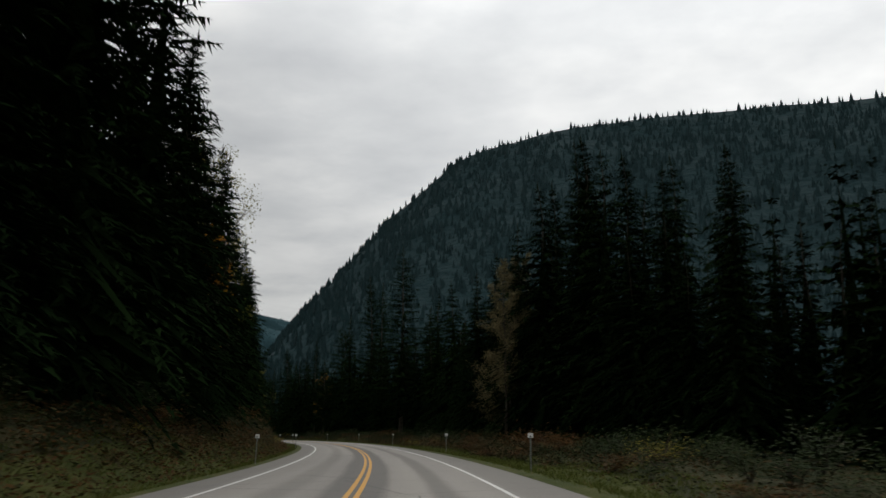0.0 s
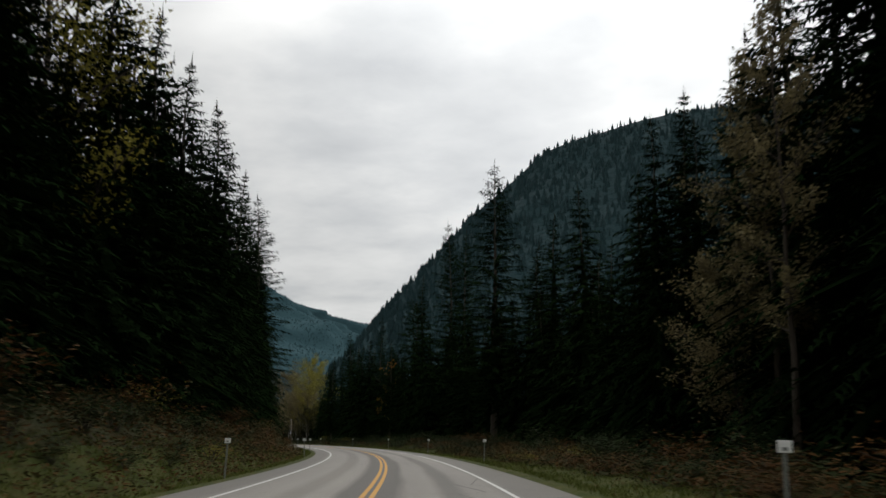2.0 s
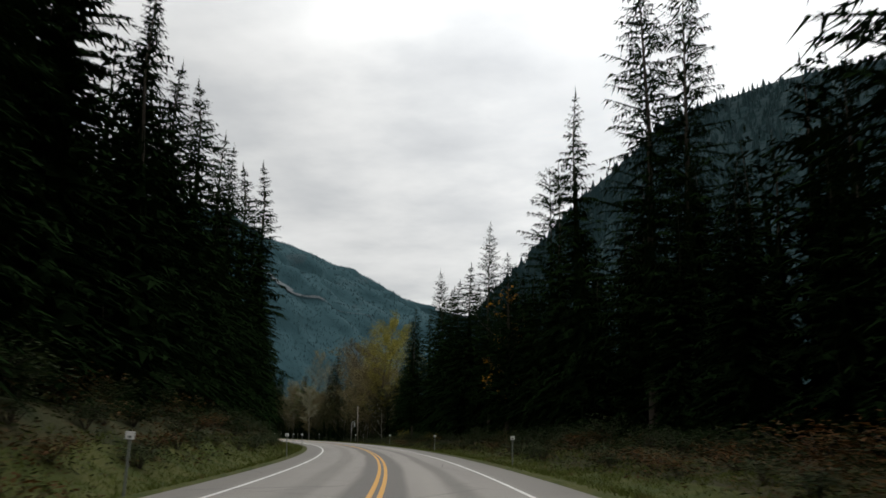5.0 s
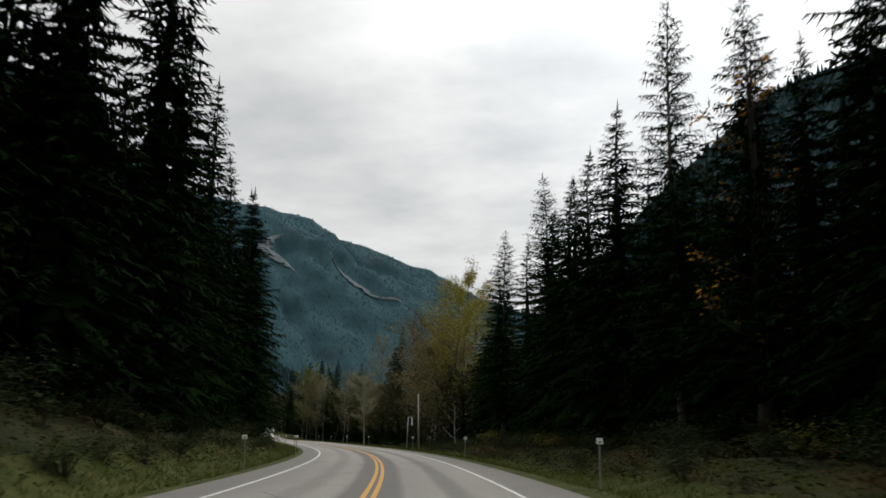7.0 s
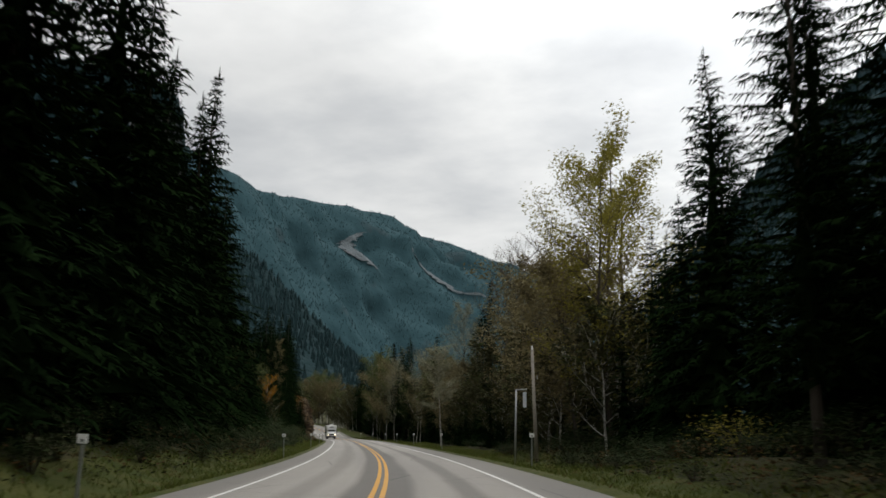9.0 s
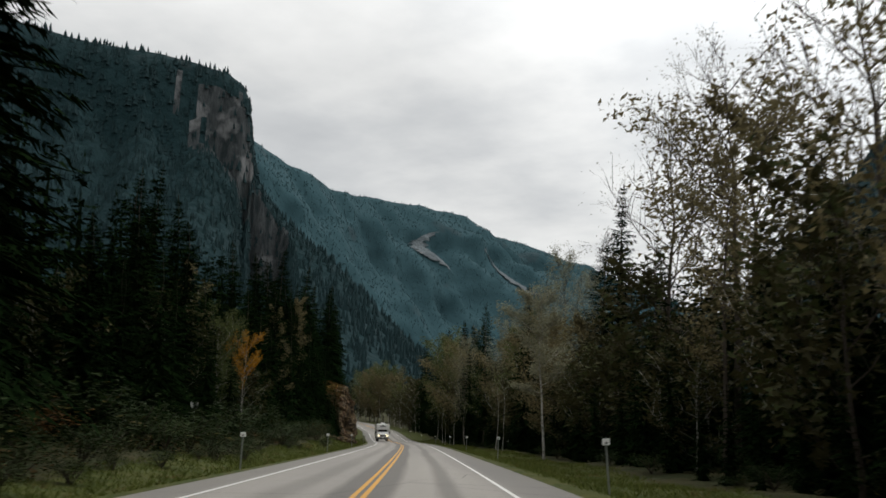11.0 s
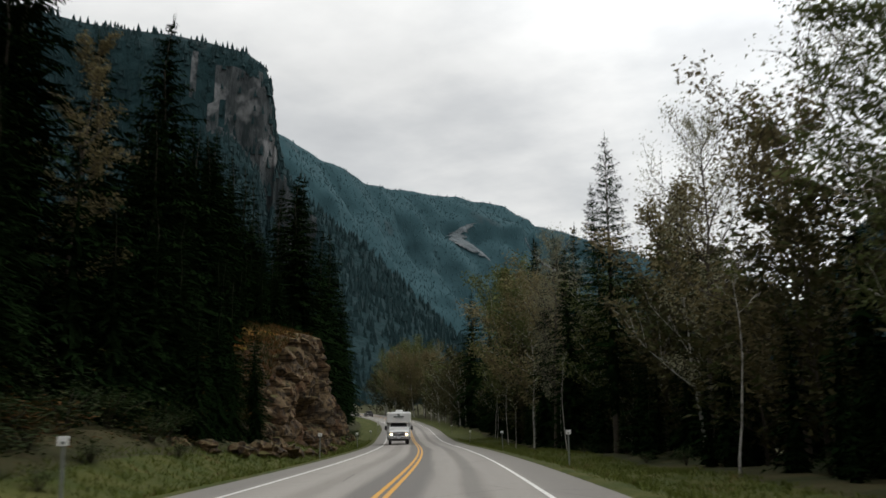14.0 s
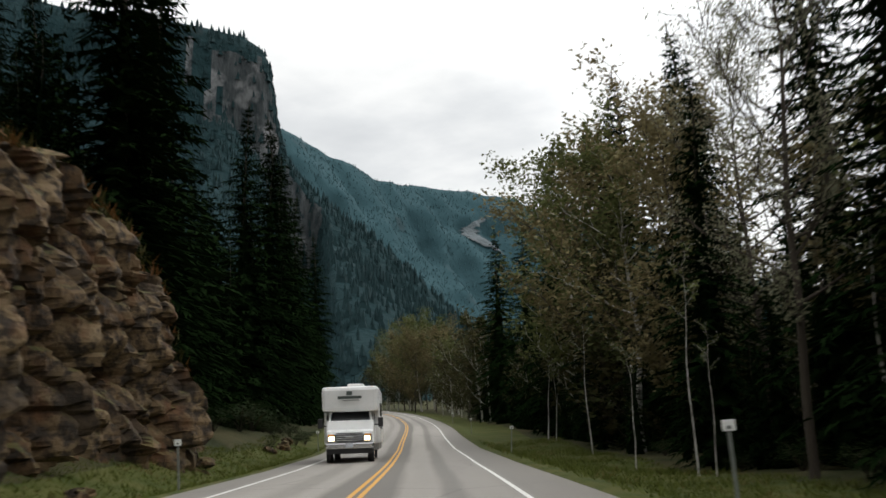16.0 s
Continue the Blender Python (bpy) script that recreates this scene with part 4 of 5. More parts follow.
    (279, 14, 14, "cedar"), (283, 14.5, 13, "hemlock"), (287, 15, 14, "cedar"), (277, 12.5, 10, "cedar"), (284, 12, 8, "rear_a"),
    (403, -11, 6, "cedar"), (407.5, -11.2, 6.5, "hemlock"), (411, -11.2, 5, "cedar"), (414.5, -12, 5, "hemlock"), (417, -13.2, 10, "cedar"), (410, -16, 15, "spruce_a"), (415, -17, 17, "hemlock"),
    (405, -12.5, 9, "cedar"), (409, -13.5, 11, "hemlock"), (412, -12.2, 7, "cedar"), (401, -12.5, 10, "hemlock"), (413.5, -14.5, 10, "rear_a"),
    (20, -15, 26, "cedar"), (140, -13.3, 21, "spruce_a"), (118, -13.3, 20, "cedar"), (154, -13.3, 21, "spruce_b"), (179, -13.3, 20, "spruce_a"), (195, -13.3, 21, "cedar"), (230, -12.5, 23, "spruce_a"), (247, -12, 20, "spruce_b"), (274, -12.5, 21, "cedar"), (287, -12.5, 21, "spruce_a"),
]


REAR = []


def roadside_wood():
    rng = random.Random(7)
    stood = []
    for s, d, h, key, *wide in STAND:
        plant(key, s, d, h, rng.uniform(0, 6.28), rng.uniform(-1.2, 1.2), *wide)
        stood.append((s, d))

    def free(s, d):
        return all((s - a) ** 2 + (d - b) ** 2 > 5.0 for a, b in stood)

    hl = lambda s: float(np.interp(s, [-20, 60, 250, 300, 330, 345, 395, 430, 470, 560], [26, 24, 21, 21, 15, 14, 15, 18, 21, 22]))
    hr = lambda s: float(np.interp(s, [-20, 30, 100, 200, 262, 285, 310, 420, 480, 560], [13, 16, 19, 21, 17, 9, 8, 9, 13, 20]))
    dl = lambda s: float(np.interp(s, [0, 60, 100, 240, 300, 330, 400, 412, 456, 463, 600], [14, 12.5, 12.8, 12.0, 12.5, 14.5, 14, 19, 19, 13, 13]))
    dr = lambda s: float(np.interp(s, [0, 60, 100, 130, 240, 275, 310, 420, 600], [21, 20, 17, 14, 12.5, 13, 12, 11.5, 10.5]))

    def row(side, off, spread, step, s_from, s_to, tall, kinds, lo, hi, joined=False):
        s = s_from
        while s < s_to:
            base = dl(s) if side < 0 else dr(s)
            d = side * (base + off + rng.uniform(0, spread))
            q = s + rng.uniform(-1.2, 1.2)
            if joined:
                REAR.append((q, d, tall(s) * rng.uniform(lo, hi)))
            elif free(q, d):
                plant(rng.choice(kinds), q, d, tall(s) * rng.uniform(lo, hi), rng.uniform(0, 6.28), rng.uniform(-1.5, 1.5), rng.uniform(0.9, 1.2))
            s += step * rng.uniform(0.75, 1.25)

    front = ["spruce_a", "rear_a", "hemlock", "cedar", "rear_b", "rear_a"]
    for side, tall in ((-1, hl), (1, hr)):
        row(side, 0, 2, 5.0, 12, 560, tall, front, 0.55, 0.85)
        row(side, 3.5, 3, 4.4, 12, 200, tall, ["rear_a", "rear_b"], 0.75, 1.02)
        row(side, 3.5, 3, 4.0, 200, 560, tall, [], 0.75, 1.02, True)
        # unseen conifers behind the start, added to keep light off the road
        row(side, -2, 5, 4.5, -60, 8, lambda s: 28.0, [], 0.8, 1.1, True)
        row(side, 0, 1, 6.0, 14, 300, lambda s: 6.0, ["cedar", "rear_a", "rear_b"], 0.5, 1.1)
    row(-1, 4.0, 4.0, 2.6, 20, 235, hl, [], 0.9, 1.1, True)
    row(1, 4.0, 4.0, 3.0, 60, 280, hr, [], 0.85, 1.05, True)
    row(1, 3.0, 3.0, 1.7, 300, 470, lambda s: 11.5, [], 0.8, 1.1, True)
    row(1, 0.3, 3.0, 3.6, 296, 520, lambda s: 8.5, ["thicket_brown", "thicket_green", "thicket_brown"], 0.6, 1.25)
    row(1, -3.5, 8.0, 4.0, 540, 645, lambda s: 11.0, ["thicket_green", "thicket_brown", "thicket_green"], 0.7, 1.3)
    row(-1, 0.0, 3.0, 6.5, 296, 404, lambda s: 7.0, ["thicket_brown", "thicket_green"], 0.6, 1.2)
    row(1, 0.5, 2.5, 3.4, 296, 500, lambda s: 9.0, ["rear_a", "cedar", "hemlock"], 0.6, 1.15)
    row(1, -0.9, 0.8, 2.8, 300, 520, lambda s: 5.0, ["rear_a", "rear_b"], 0.6, 1.3)
    row(-1, -0.5, 2.5, 4.5, 300, 404, lambda s: 8.0, ["rear_a", "cedar", "hemlock"], 0.5, 1.15)


def deep_wood():
    """The wood behind the first rows, one object of many plain conifers. Those behind the start are unseen and only
    block light.
    """
    rng = random.Random(21)
    shapes = [conifer_meshes("x", 24, r, seed, 15, 5, 2, droop=0.5, bare=0.02, fat=2.5) for r, seed in ((5.2, 16), (4.6, 17), (5.8, 19))]
    packs = [(np.array([tuple(v) for v in c[0]]), np.array(c[1])) for t, c in shapes]
    vs, fs, count = [], [], 0
    plans = [(-1, 20, 30, 3.8), (-1, 32, 50, 9.0), (1, 20, 32, 3.8), (1, 34, 52, 10.0)]
    spots = list(REAR)
    for side, lo, hi, step in plans:
        s = -50.0
        while s < 600:
            d = side * rng.uniform(lo, hi)
            if side < 0:
                tall = float(np.interp(s, [0, 300, 340, 400, 470, 640], [23, 22, 20, 21, 23, 23]))
            else:
                tall = float(np.interp(s, [0, 60, 200, 262, 285, 310, 430, 480, 640], [17, 19, 20, 17, 12, 12, 12, 14, 20]))
            spots.append((s, d, tall * rng.uniform(0.7, 1.05)))
            s += step * rng.uniform(0.7, 1.3)
    for s, d, h in spots:
        v, f = packs[rng.randrange(3)]
        k, a = h / 24, rng.uniform(0, 6.28)
        c, sn = math.cos(a), math.sin(a)
        p = ground_at(s, d)
        w = v * k
        vs.append(np.stack([w[:, 0] * c - w[:, 1] * sn + p.x, w[:, 0] * sn + w[:, 1] * c + p.y, w[:, 2] + p.z], 1))
        fs.append(f + count)
        count += len(v)
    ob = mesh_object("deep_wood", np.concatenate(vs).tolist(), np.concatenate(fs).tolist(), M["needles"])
    tagged(ob, "dense dark conifer wood behind the roadside trees, and unseen light-blocking conifers behind the start", "forest", kind="stuff")


roadside_wood()
deep_wood()

# ---- rock cut ----
def voronoi_step(p):
    d, pts = noise.voronoi(p)
    return noise.cell(pts[0] * 7.3), d[1] - d[0]


def rock_top(s):
    return float(np.interp(s, [404, 409, 414, 418, 422, 428, 436, 443, 448, 451.5, 454.5, 457, 458.3, 459], [0.3, 1.4, 2.4, 4.6, 6.8, 8.3, 9.2, 9.4, 8.8, 7.6, 5.4, 3.9, 2.2, 0.3]))


def rock_foot(s):
    return float(np.interp(s, [405, 412, 420, 440, 457, 459], [-11.0, -10.0, -9.5, -9.3, -9.3, -10.2]))


def facet(p, slope):
    """Height of a broken face at p: one tilted plane in each cell, and the distance to the cell's edge."""
    d, pts = noise.voronoi(p)
    c = pts[0]
    o = p - c
    gx, gz = noise.cell(c * 7.3 + Vector((3.1, 0, 0))) - 0.5, 0.6 * (noise.cell(c * 7.3 + Vector((0, 5.7, 0))) - 0.5)
    return noise.cell(c * 7.3) - 0.5 + slope * (gx * o.x + gz * o.y), d[1] - d[0]


def joint(p):
    """The block round p: the way from its middle, the distance to its edge, and its own random push."""
    d, pts = noise.voronoi(p)
    return p - pts[0], d[1] - d[0], noise.cell(pts[0] * 7.3) - 0.5


def build_rock():
    top, foot = rock_top, rock_foot
    rows, cols = 100, 380
    verts, faces = [], []
    for i in range(cols + 1):
        s = 405 + 54 * i / cols
        t, f = top(s), foot(s)
        for j in range(rows + 1):
            v = j / rows
            if v < 0.72:
                u = v / 0.72
                z, d = u * t - 0.4, f - 0.55 * u - 0.75 * u ** 3
            else:
                u = (v - 0.72) / 0.28
                z, d = t * (1 - 0.12 * u * u) - 0.4 + 2.6 * u, f - 1.3 - 7.9 * u
            warp = noise.noise(Vector((s * 0.3, z * 0.3, 4.0))) * 0.22
            # tall buttresses whose faces turn to the road's approach, blocks on them, and small broken stone
            o1, e1, c1 = joint(Vector((s * 0.19 + z * 0.035 + warp * 0.4, z * 0.055, 1.5)))
            o2, e2, c2 = joint(Vector((s * 0.46 - z * 0.06 + warp * 0.5, z * 0.24 + s * 0.03, 7.5)))
            c3, e3 = facet(Vector((s * 1.3 + z * 0.2, z * 1.0 + warp, 3.5)), 1.2)
            fine = noise.fractal(Vector((s * 1.7, z * 1.7, d)), 1.0, 2.0, 4)
            push = 2.3 * o1.x + 1.0 * c1 + 0.85 * o2.x - 0.25 * o2.y + 0.30 * c2 + 0.34 * c3 + 0.20 * fine
            push -= 0.45 * max(0.0, 1 - e1 * 9) + 0.26 * max(0.0, 1 - e2 * 7) + 0.16 * max(0.0, 1 - e3 * 5)
            # the undercut pockets low on the face
            hole = 0.0
            for hs, hz, hw, hh, deep in ((430.5, 2.5, 1.9, 1.0, 2.6), (437.5, 2.2, 1.6, 1.1, 1.3), (446.0, 3.2, 1.3, 1.0, 1.1), (441.5, 6.6, 1.4, 0.8, 1.0), (451.5, 1.4, 0.9, 1.0, 0.9), (422.0, 2.0, 1.2, 1.0, 0.9)):
                hole += deep / (1.0 + (((s - hs + 0.35 * (z - hz)) / hw) ** 2 + ((z - hz - 0.25 * warp) / hh) ** 2) ** 3)
            k = (1.0 if v < 0.72 else max(0.15, 1 - u * 1.6)) * min(1.0, t / 2.5)
            p = on_line(s, d + push * k - hole * k, z)
            verts.append(p)
    w = rows + 1
    for i in range(cols):
        for j in range(rows):
            faces.append((i * w + j, (i + 1) * w + j, (i + 1) * w + j + 1, i * w + j + 1))
    root = thing("rock_outcrop", "rough brown and grey blasted rock face with mossy ledges", "rock")
    cap = [1 if j > 0.74 * rows else 0 for i in range(cols) for j in range(rows)]
    mesh_object("rock_face", verts, faces, M["rock"], root, mats=[M["rock"], M["turf"]], face_mats=cap)
    rng = random.Random(5)
    tv, tf = [], []
    for n in range(9000):
        s = rng.uniform(411, 457)
        d = foot(s) - rng.uniform(1.1, 7.5)
        u = max(0.0, min(1.0, (foot(s) - 1.3 - d) / 7.9))
        z = top(s) * (1 - 0.12 * u * u) - 0.5 + 2.6 * u
        if z < 1.5:
            continue
        p = on_line(s, d, z)
        a, h = rng.uniform(0, 6.28), rng.uniform(0.15, 0.55)
        x = Vector((math.cos(a), math.sin(a), 0)) * 0.055
        lean = Vector((rng.uniform(-0.3, 0.3), rng.uniform(-0.3, 0.3), h))
        b = len(tv)
        tv.extend((p - x, p + x, p + lean))
        tf.append((b, b + 1, b + 2))
    mesh_object("dry_grass_cap", tv, tf, M["bracken"], root)["label"] = "rusty dry grass on the rock's top"
    return root


def boulder(s, d, r, seed):
    bm = bmesh.new()
    bmesh.ops.create_icosphere(bm, subdivisions=3, radius=r)
    for v in bm.verts:
        n = v.co.normalized()
        c, e = voronoi_step(n * 1.6 + Vector((seed, 0, 0)))
        v.co = n * r * (0.72 + 0.35 * c + 0.12 * noise.noise(n * 3 + Vector((seed, 1, 2))))
        v.co.z *= 0.75
    me = bpy.data.meshes.new("boulder")
    bm.to_mesh(me)
    bm.free()
    me.materials.append(M["rock"])
    ob = new("boulder", me)
    p = ground_at(s, d)
    ob.location = (p.x, p.y, p.z + r * 0.25)
    ob.rotation_euler = (0, 0, seed * 2.1)
    tagged(ob, "broken brown boulder at the foot of the rock cut", "boulder", "boulders below the rock cut")


build_rock()


def cap_wood():
    """Conifers rooted on top of the rock, behind its grassy edge."""
    rng = random.Random(61)
    for u0, lo, hi, step in ((0.42, 4.0, 8.0, 2.7), (0.72, 9.0, 14.0, 3.0), (0.98, 12.0, 18.0, 3.4)):
        s = 415.0
        while s < 457:
            u = u0 + rng.uniform(-0.1, 0.08)
            z = rock_top(s) * (1 - 0.12 * u * u) - 0.4 + 2.6 * u
            d = rock_foot(s) - 1.3 - 7.9 * u
            grow = float(np.interp(s, (430, 456), (1.0, 0.8)))
            ob = plant(rng.choice(("hemlock", "spruce_b", "cedar", "rear_a", "rear_b")), s, d, grow * rng.uniform(lo, hi), rng.uniform(0, 6.28), rng.uniform(-2, 2), 1.1)
            ob.location.z = on_line(s, d, z).z - 0.45
            s += step * rng.uniform(0.7, 1.3)
    for key, s, d, crest in (("spruce_a", 456.5, -14.0, 29.0), ("spruce_b", 463.5, -14.3, 30.5), ("spruce_a", 430.5, -17, 24.5), ("hemlock", 420, -16, 21), ("spruce_b", 447.5, -16.5, 21.5), ("hemlock", 438, -16, 18), ("spruce_a", 424, -16, 22)):
        u = min(1.0, (rock_foot(s) - 1.3 - d) / 7.9)
        z = max(lie(s, d), rock_top(s) * (1 - 0.12 * u * u) - 0.4 + 2.6 * u)
        ob = plant(key, s, d, crest - z, rng.uniform(0, 6.28), 0.0, 1.2)
        ob.location.z = on_line(s, d, z).z - 0.45


cap_wood()
for n, (s, d, r) in enumerate([(409, -9.4, 0.8), (411.5, -9.0, 0.6), (414, -8.8, 0.9), (405.5, -9.6, 0.7), (402, -10.2, 0.6), (416.5, -8.5, 0.45), (420, -8.3, 0.5), (426, -8.2, 0.4), (433, -8.3, 0.55), (438, -8.5, 0.4), (452, -8.9, 0.5), (399, -10.6, 0.5), (470, -9.2, 0.5), (474, -9.0, 0.6), (479, -9.4, 0.45)]):
    boulder(s, d, r, n * 1.37 + 0.4)


# ---- delineator posts ----
def box(bm, cx, cy, cz, sx, sy, sz, bev=0.0):
    r = bmesh.ops.create_cube(bm, size=1.0)
    bmesh.ops.scale(bm, vec=(sx, sy, sz), verts=r["verts"])
    bmesh.ops.translate(bm, vec=(cx, cy, cz), verts=r["verts"])
    if bev:
        edges = list({e for v in r["verts"] for e in v.link_edges})
        bmesh.ops.bevel(bm, geom=edges, offset=bev, segments=2, affect="EDGES", profile=0.6)


def part(name, bm, mat, parent, label="", smooth=False):
    me = bpy.data.meshes.new(name)
    bm.to_mesh(me)
    bm.free()
    me.materials.append(mat)
    if smooth:
        me.polygons.foreach_set("use_smooth", [True] * len(me.polygons))
    ob = new(name, me)
    ob.parent = parent
    if label:
        ob["label"] = label
    return ob


def cyl(bm, p, q, r0, r1, seg=12):
    p, q = Vector(p), Vector(q)
    m = (q - p).to_track_quat("Z", "Y").to_matrix().to_4x4()
    bmesh.ops.create_cone(bm, cap_ends=True, segments=seg, radius1=r0, radius2=r1, depth=(q - p).length, matrix=Matrix.Translation((p + q) / 2) @ m)


def plain(name, colour, rough=0.5, metal=0.0, spec=0.4, dirt=0.25):
    def f(k, b):
        pos = k.n("ShaderNodeTexCoord").outputs["Object"]
        spots = k.ramp(k.noise(pos, 3.0, 6.0, 0.65), (0.45, 0.0), (0.75, dirt))
        k.tree.links.new(k.mix(spots, colour, tuple(c * 0.4 + 0.02 for c in colour)), b.inputs["Base Color"])
        k.tree.links.new(k.n("ShaderNodeMapRange", None, Value=k.noise(pos, 6.0, 4.0), To_Min=rough * 0.8, To_Max=min(1.0, rough * 1.25)).outputs[0], b.inputs["Roughness"])
    return material(name, f, rough, spec, metal)


M["white_plastic"] = plain("white_plastic", (0.72, 0.72, 0.70), 0.45)
M["grey_steel"] = plain("grey_steel", (0.30, 0.30, 0.29), 0.5, 0.6)
M["grey_post"] = plain("grey_post", (0.15, 0.16, 0.145), 0.7)
M["weathered_wood"] = plain("weathered_wood", (0.26, 0.23, 0.19), 0.85, 0.0, 0.2, 0.6)
M["van_white"] = plain("van_white", (0.78, 0.78, 0.77), 0.28, 0.0, 0.5, 0.12)
M["black_trim"] = plain("black_trim", (0.018, 0.018, 0.019), 0.45)
M["rubber"] = plain("rubber", (0.02, 0.02, 0.02), 0.85)
M["chrome"] = plain("chrome", (0.55, 0.55, 0.56), 0.18, 1.0, 0.5, 0.1)
M["dark_glass"] = plain("dark_glass", (0.010, 0.011, 0.012), 0.08, 0.0, 0.22, 0.05)
M["green_logo"] = plain("green_logo", (0.06, 0.075, 0.065), 0.5)
M["plate"] = plain("plate", (0.5, 0.52, 0.56), 0.5)
M["car_dark"] = plain("car_dark", (0.05, 0.05, 0.055), 0.3)


def lamp_mat():
    mat = bpy.data.materials.new("headlight_lit")
    mat.use_nodes = True
    k = Net(mat.node_tree)
    e = k.n("ShaderNodeEmission", None, Color=(1.0, 0.80, 0.45, 1.0), Strength=6.0)
    k.tree.links.new(e.outputs[0], k.n("ShaderNodeOutputMaterial").inputs[0])
    return mat


M["headlight_lit"] = lamp_mat()


def build_post():
    root = thing("delineator_post", "thin grey roadside post with a white reflector plate", "road post", "delineator posts along the highway")
    bm = bmesh.new()
    box(bm, 0, 0.02, 0.22, 0.055, 0.025, 1.8, 0.006)
    part("post", bm, M["grey_post"], root)
    bm = bmesh.new()
    box(bm, 0, -0.005, 1.13, 0.19, 0.018, 0.16, 0.008)
    plate = part("reflector_plate", bm, M["white_plastic"], root, "white reflector plate")
    bm = bmesh.new()
    box(bm, 0, -0.018, 1.10, 0.07, 0.006, 0.05, 0.002)
    part("mark", bm, M["grey_post"], plate)
    return root


def stand_at(ob, s, d, z=None, turn=0.0, tilt=(0.0, 0.0)):
    p = ground_at(s, d) if z is None else on_line(s, d, z)
    m = Matrix.Translation(p) @ Euler((radians(tilt[0]), radians(tilt[1]), bearing(s) + radians(turn))).to_matrix().to_4x4()
    return m


post = build_post()
spots = [(s, 4.2) for s in (33, 64, 105, 138.5, 171, 206, 240, 270, 308.5, 339, 369.5, 398.5, 429, 463, 497, 530)] + [(s, -6.7) for s in (42.5, 82.5, 117, 149, 183, 217, 250, 284, 318.5, 351, 379, 411, 440, 473, 507, 540)]
rng = random.Random(3)
for n, (s, d) in enumerate(spots):
    p = on_line(s, d, 0.0)
    m = Matrix.Translation(p) @ Euler((radians(rng.uniform(-2, 2)), radians(rng.uniform(-3, 3)), bearing(s) + radians(rng.uniform(-8, 8)))).to_matrix().to_4x4()
    if n:
        copy_thing(post, m)
    else:
        post.matrix_basis = m


# ---- poles and signs ----
def build_pole():
    root = thing("utility_pole", "short weathered grey wooden utility pole by the verge", "pole")
    bm = bmesh.new()
    cyl(bm, (0, 0, -0.5), (-0.12, 0, 5.9), 0.11, 0.08, 14)
    part("pole", bm, M["weathered_wood"], root, smooth=True)
    bm = bmesh.new()
    cyl(bm, (-0.12, 0, 5.9), (-0.12, 0, 6.12), 0.05, 0.04, 10)
    part("insulator", bm, M["white_plastic"], root, "pale insulator cap")
    bm = bmesh.new()
    box(bm, 0.10, -0.13, 4.4, 0.06, 0.05, 0.22, 0.01)
    part("tag", bm, M["grey_steel"], root)
    root.matrix_basis = stand_at(root, 282.5, 6.7)
    root2 = thing("hanging_sign", "slim bent metal post with a small plate hanging from it", "sign")
    bm = bmesh.new()
    cyl(bm, (0, 0, -0.3), (0.12, 0, 3.3), 0.045, 0.04, 10)
    part("post", bm, M["grey_steel"], root2, smooth=True)
    bm = bmesh.new()
    cyl(bm, (0.10, 0, 3.28), (0.62, 0, 3.32), 0.035, 0.03, 10)
    part("arm", bm, M["grey_steel"], root2, smooth=True)
    bm = bmesh.new()
    box(bm, 0.5, 0, 2.85, 0.16, 0.03, 0.7, 0.012)
    part("plate", bm, M["plate"], root2, "pale tapered plate")
    root2.matrix_basis = stand_at(root2, 275, 4.3)
    root3 = thing("paired_marker", "thin post carrying two small white marker plates", "sign")
    bm = bmesh.new()
    cyl(bm, (0, 0, -0.3), (0, 0, 2.2), 0.04, 0.035, 10)
    part("post", bm, M["grey_post"], root3, smooth=True)
    for x in (-0.16, 0.16):
        bm = bmesh.new()
        box(bm, x, -0.04, 2.0, 0.2, 0.02, 0.42, 0.01)
        part("marker_plate", bm, M["white_plastic"], root3)
    root3.matrix_basis = stand_at(root3, 344, -14.5)


build_pole()


def disc_sign(s, d, h):
    root = thing("disc_sign", "white round sign plate on a thin steel post", "sign", "round signs at the far bend")
    bm = bmesh.new()
    cyl(bm, (0, 0, -0.3), (0, 0, h), 0.05, 0.05, 10)
    part("post", bm, M["grey_steel"], root, smooth=True)
    bm = bmesh.new()
    cyl(bm, (0, -0.09, h), (0, -0.055, h), 0.42, 0.42, 20)
    part("plate", bm, M["white_plastic"], root)
    root.matrix_basis = stand_at(root, s, d)


disc_sign(592, -8.5, 3.2)
disc_sign(600, -9.5, 3.4)


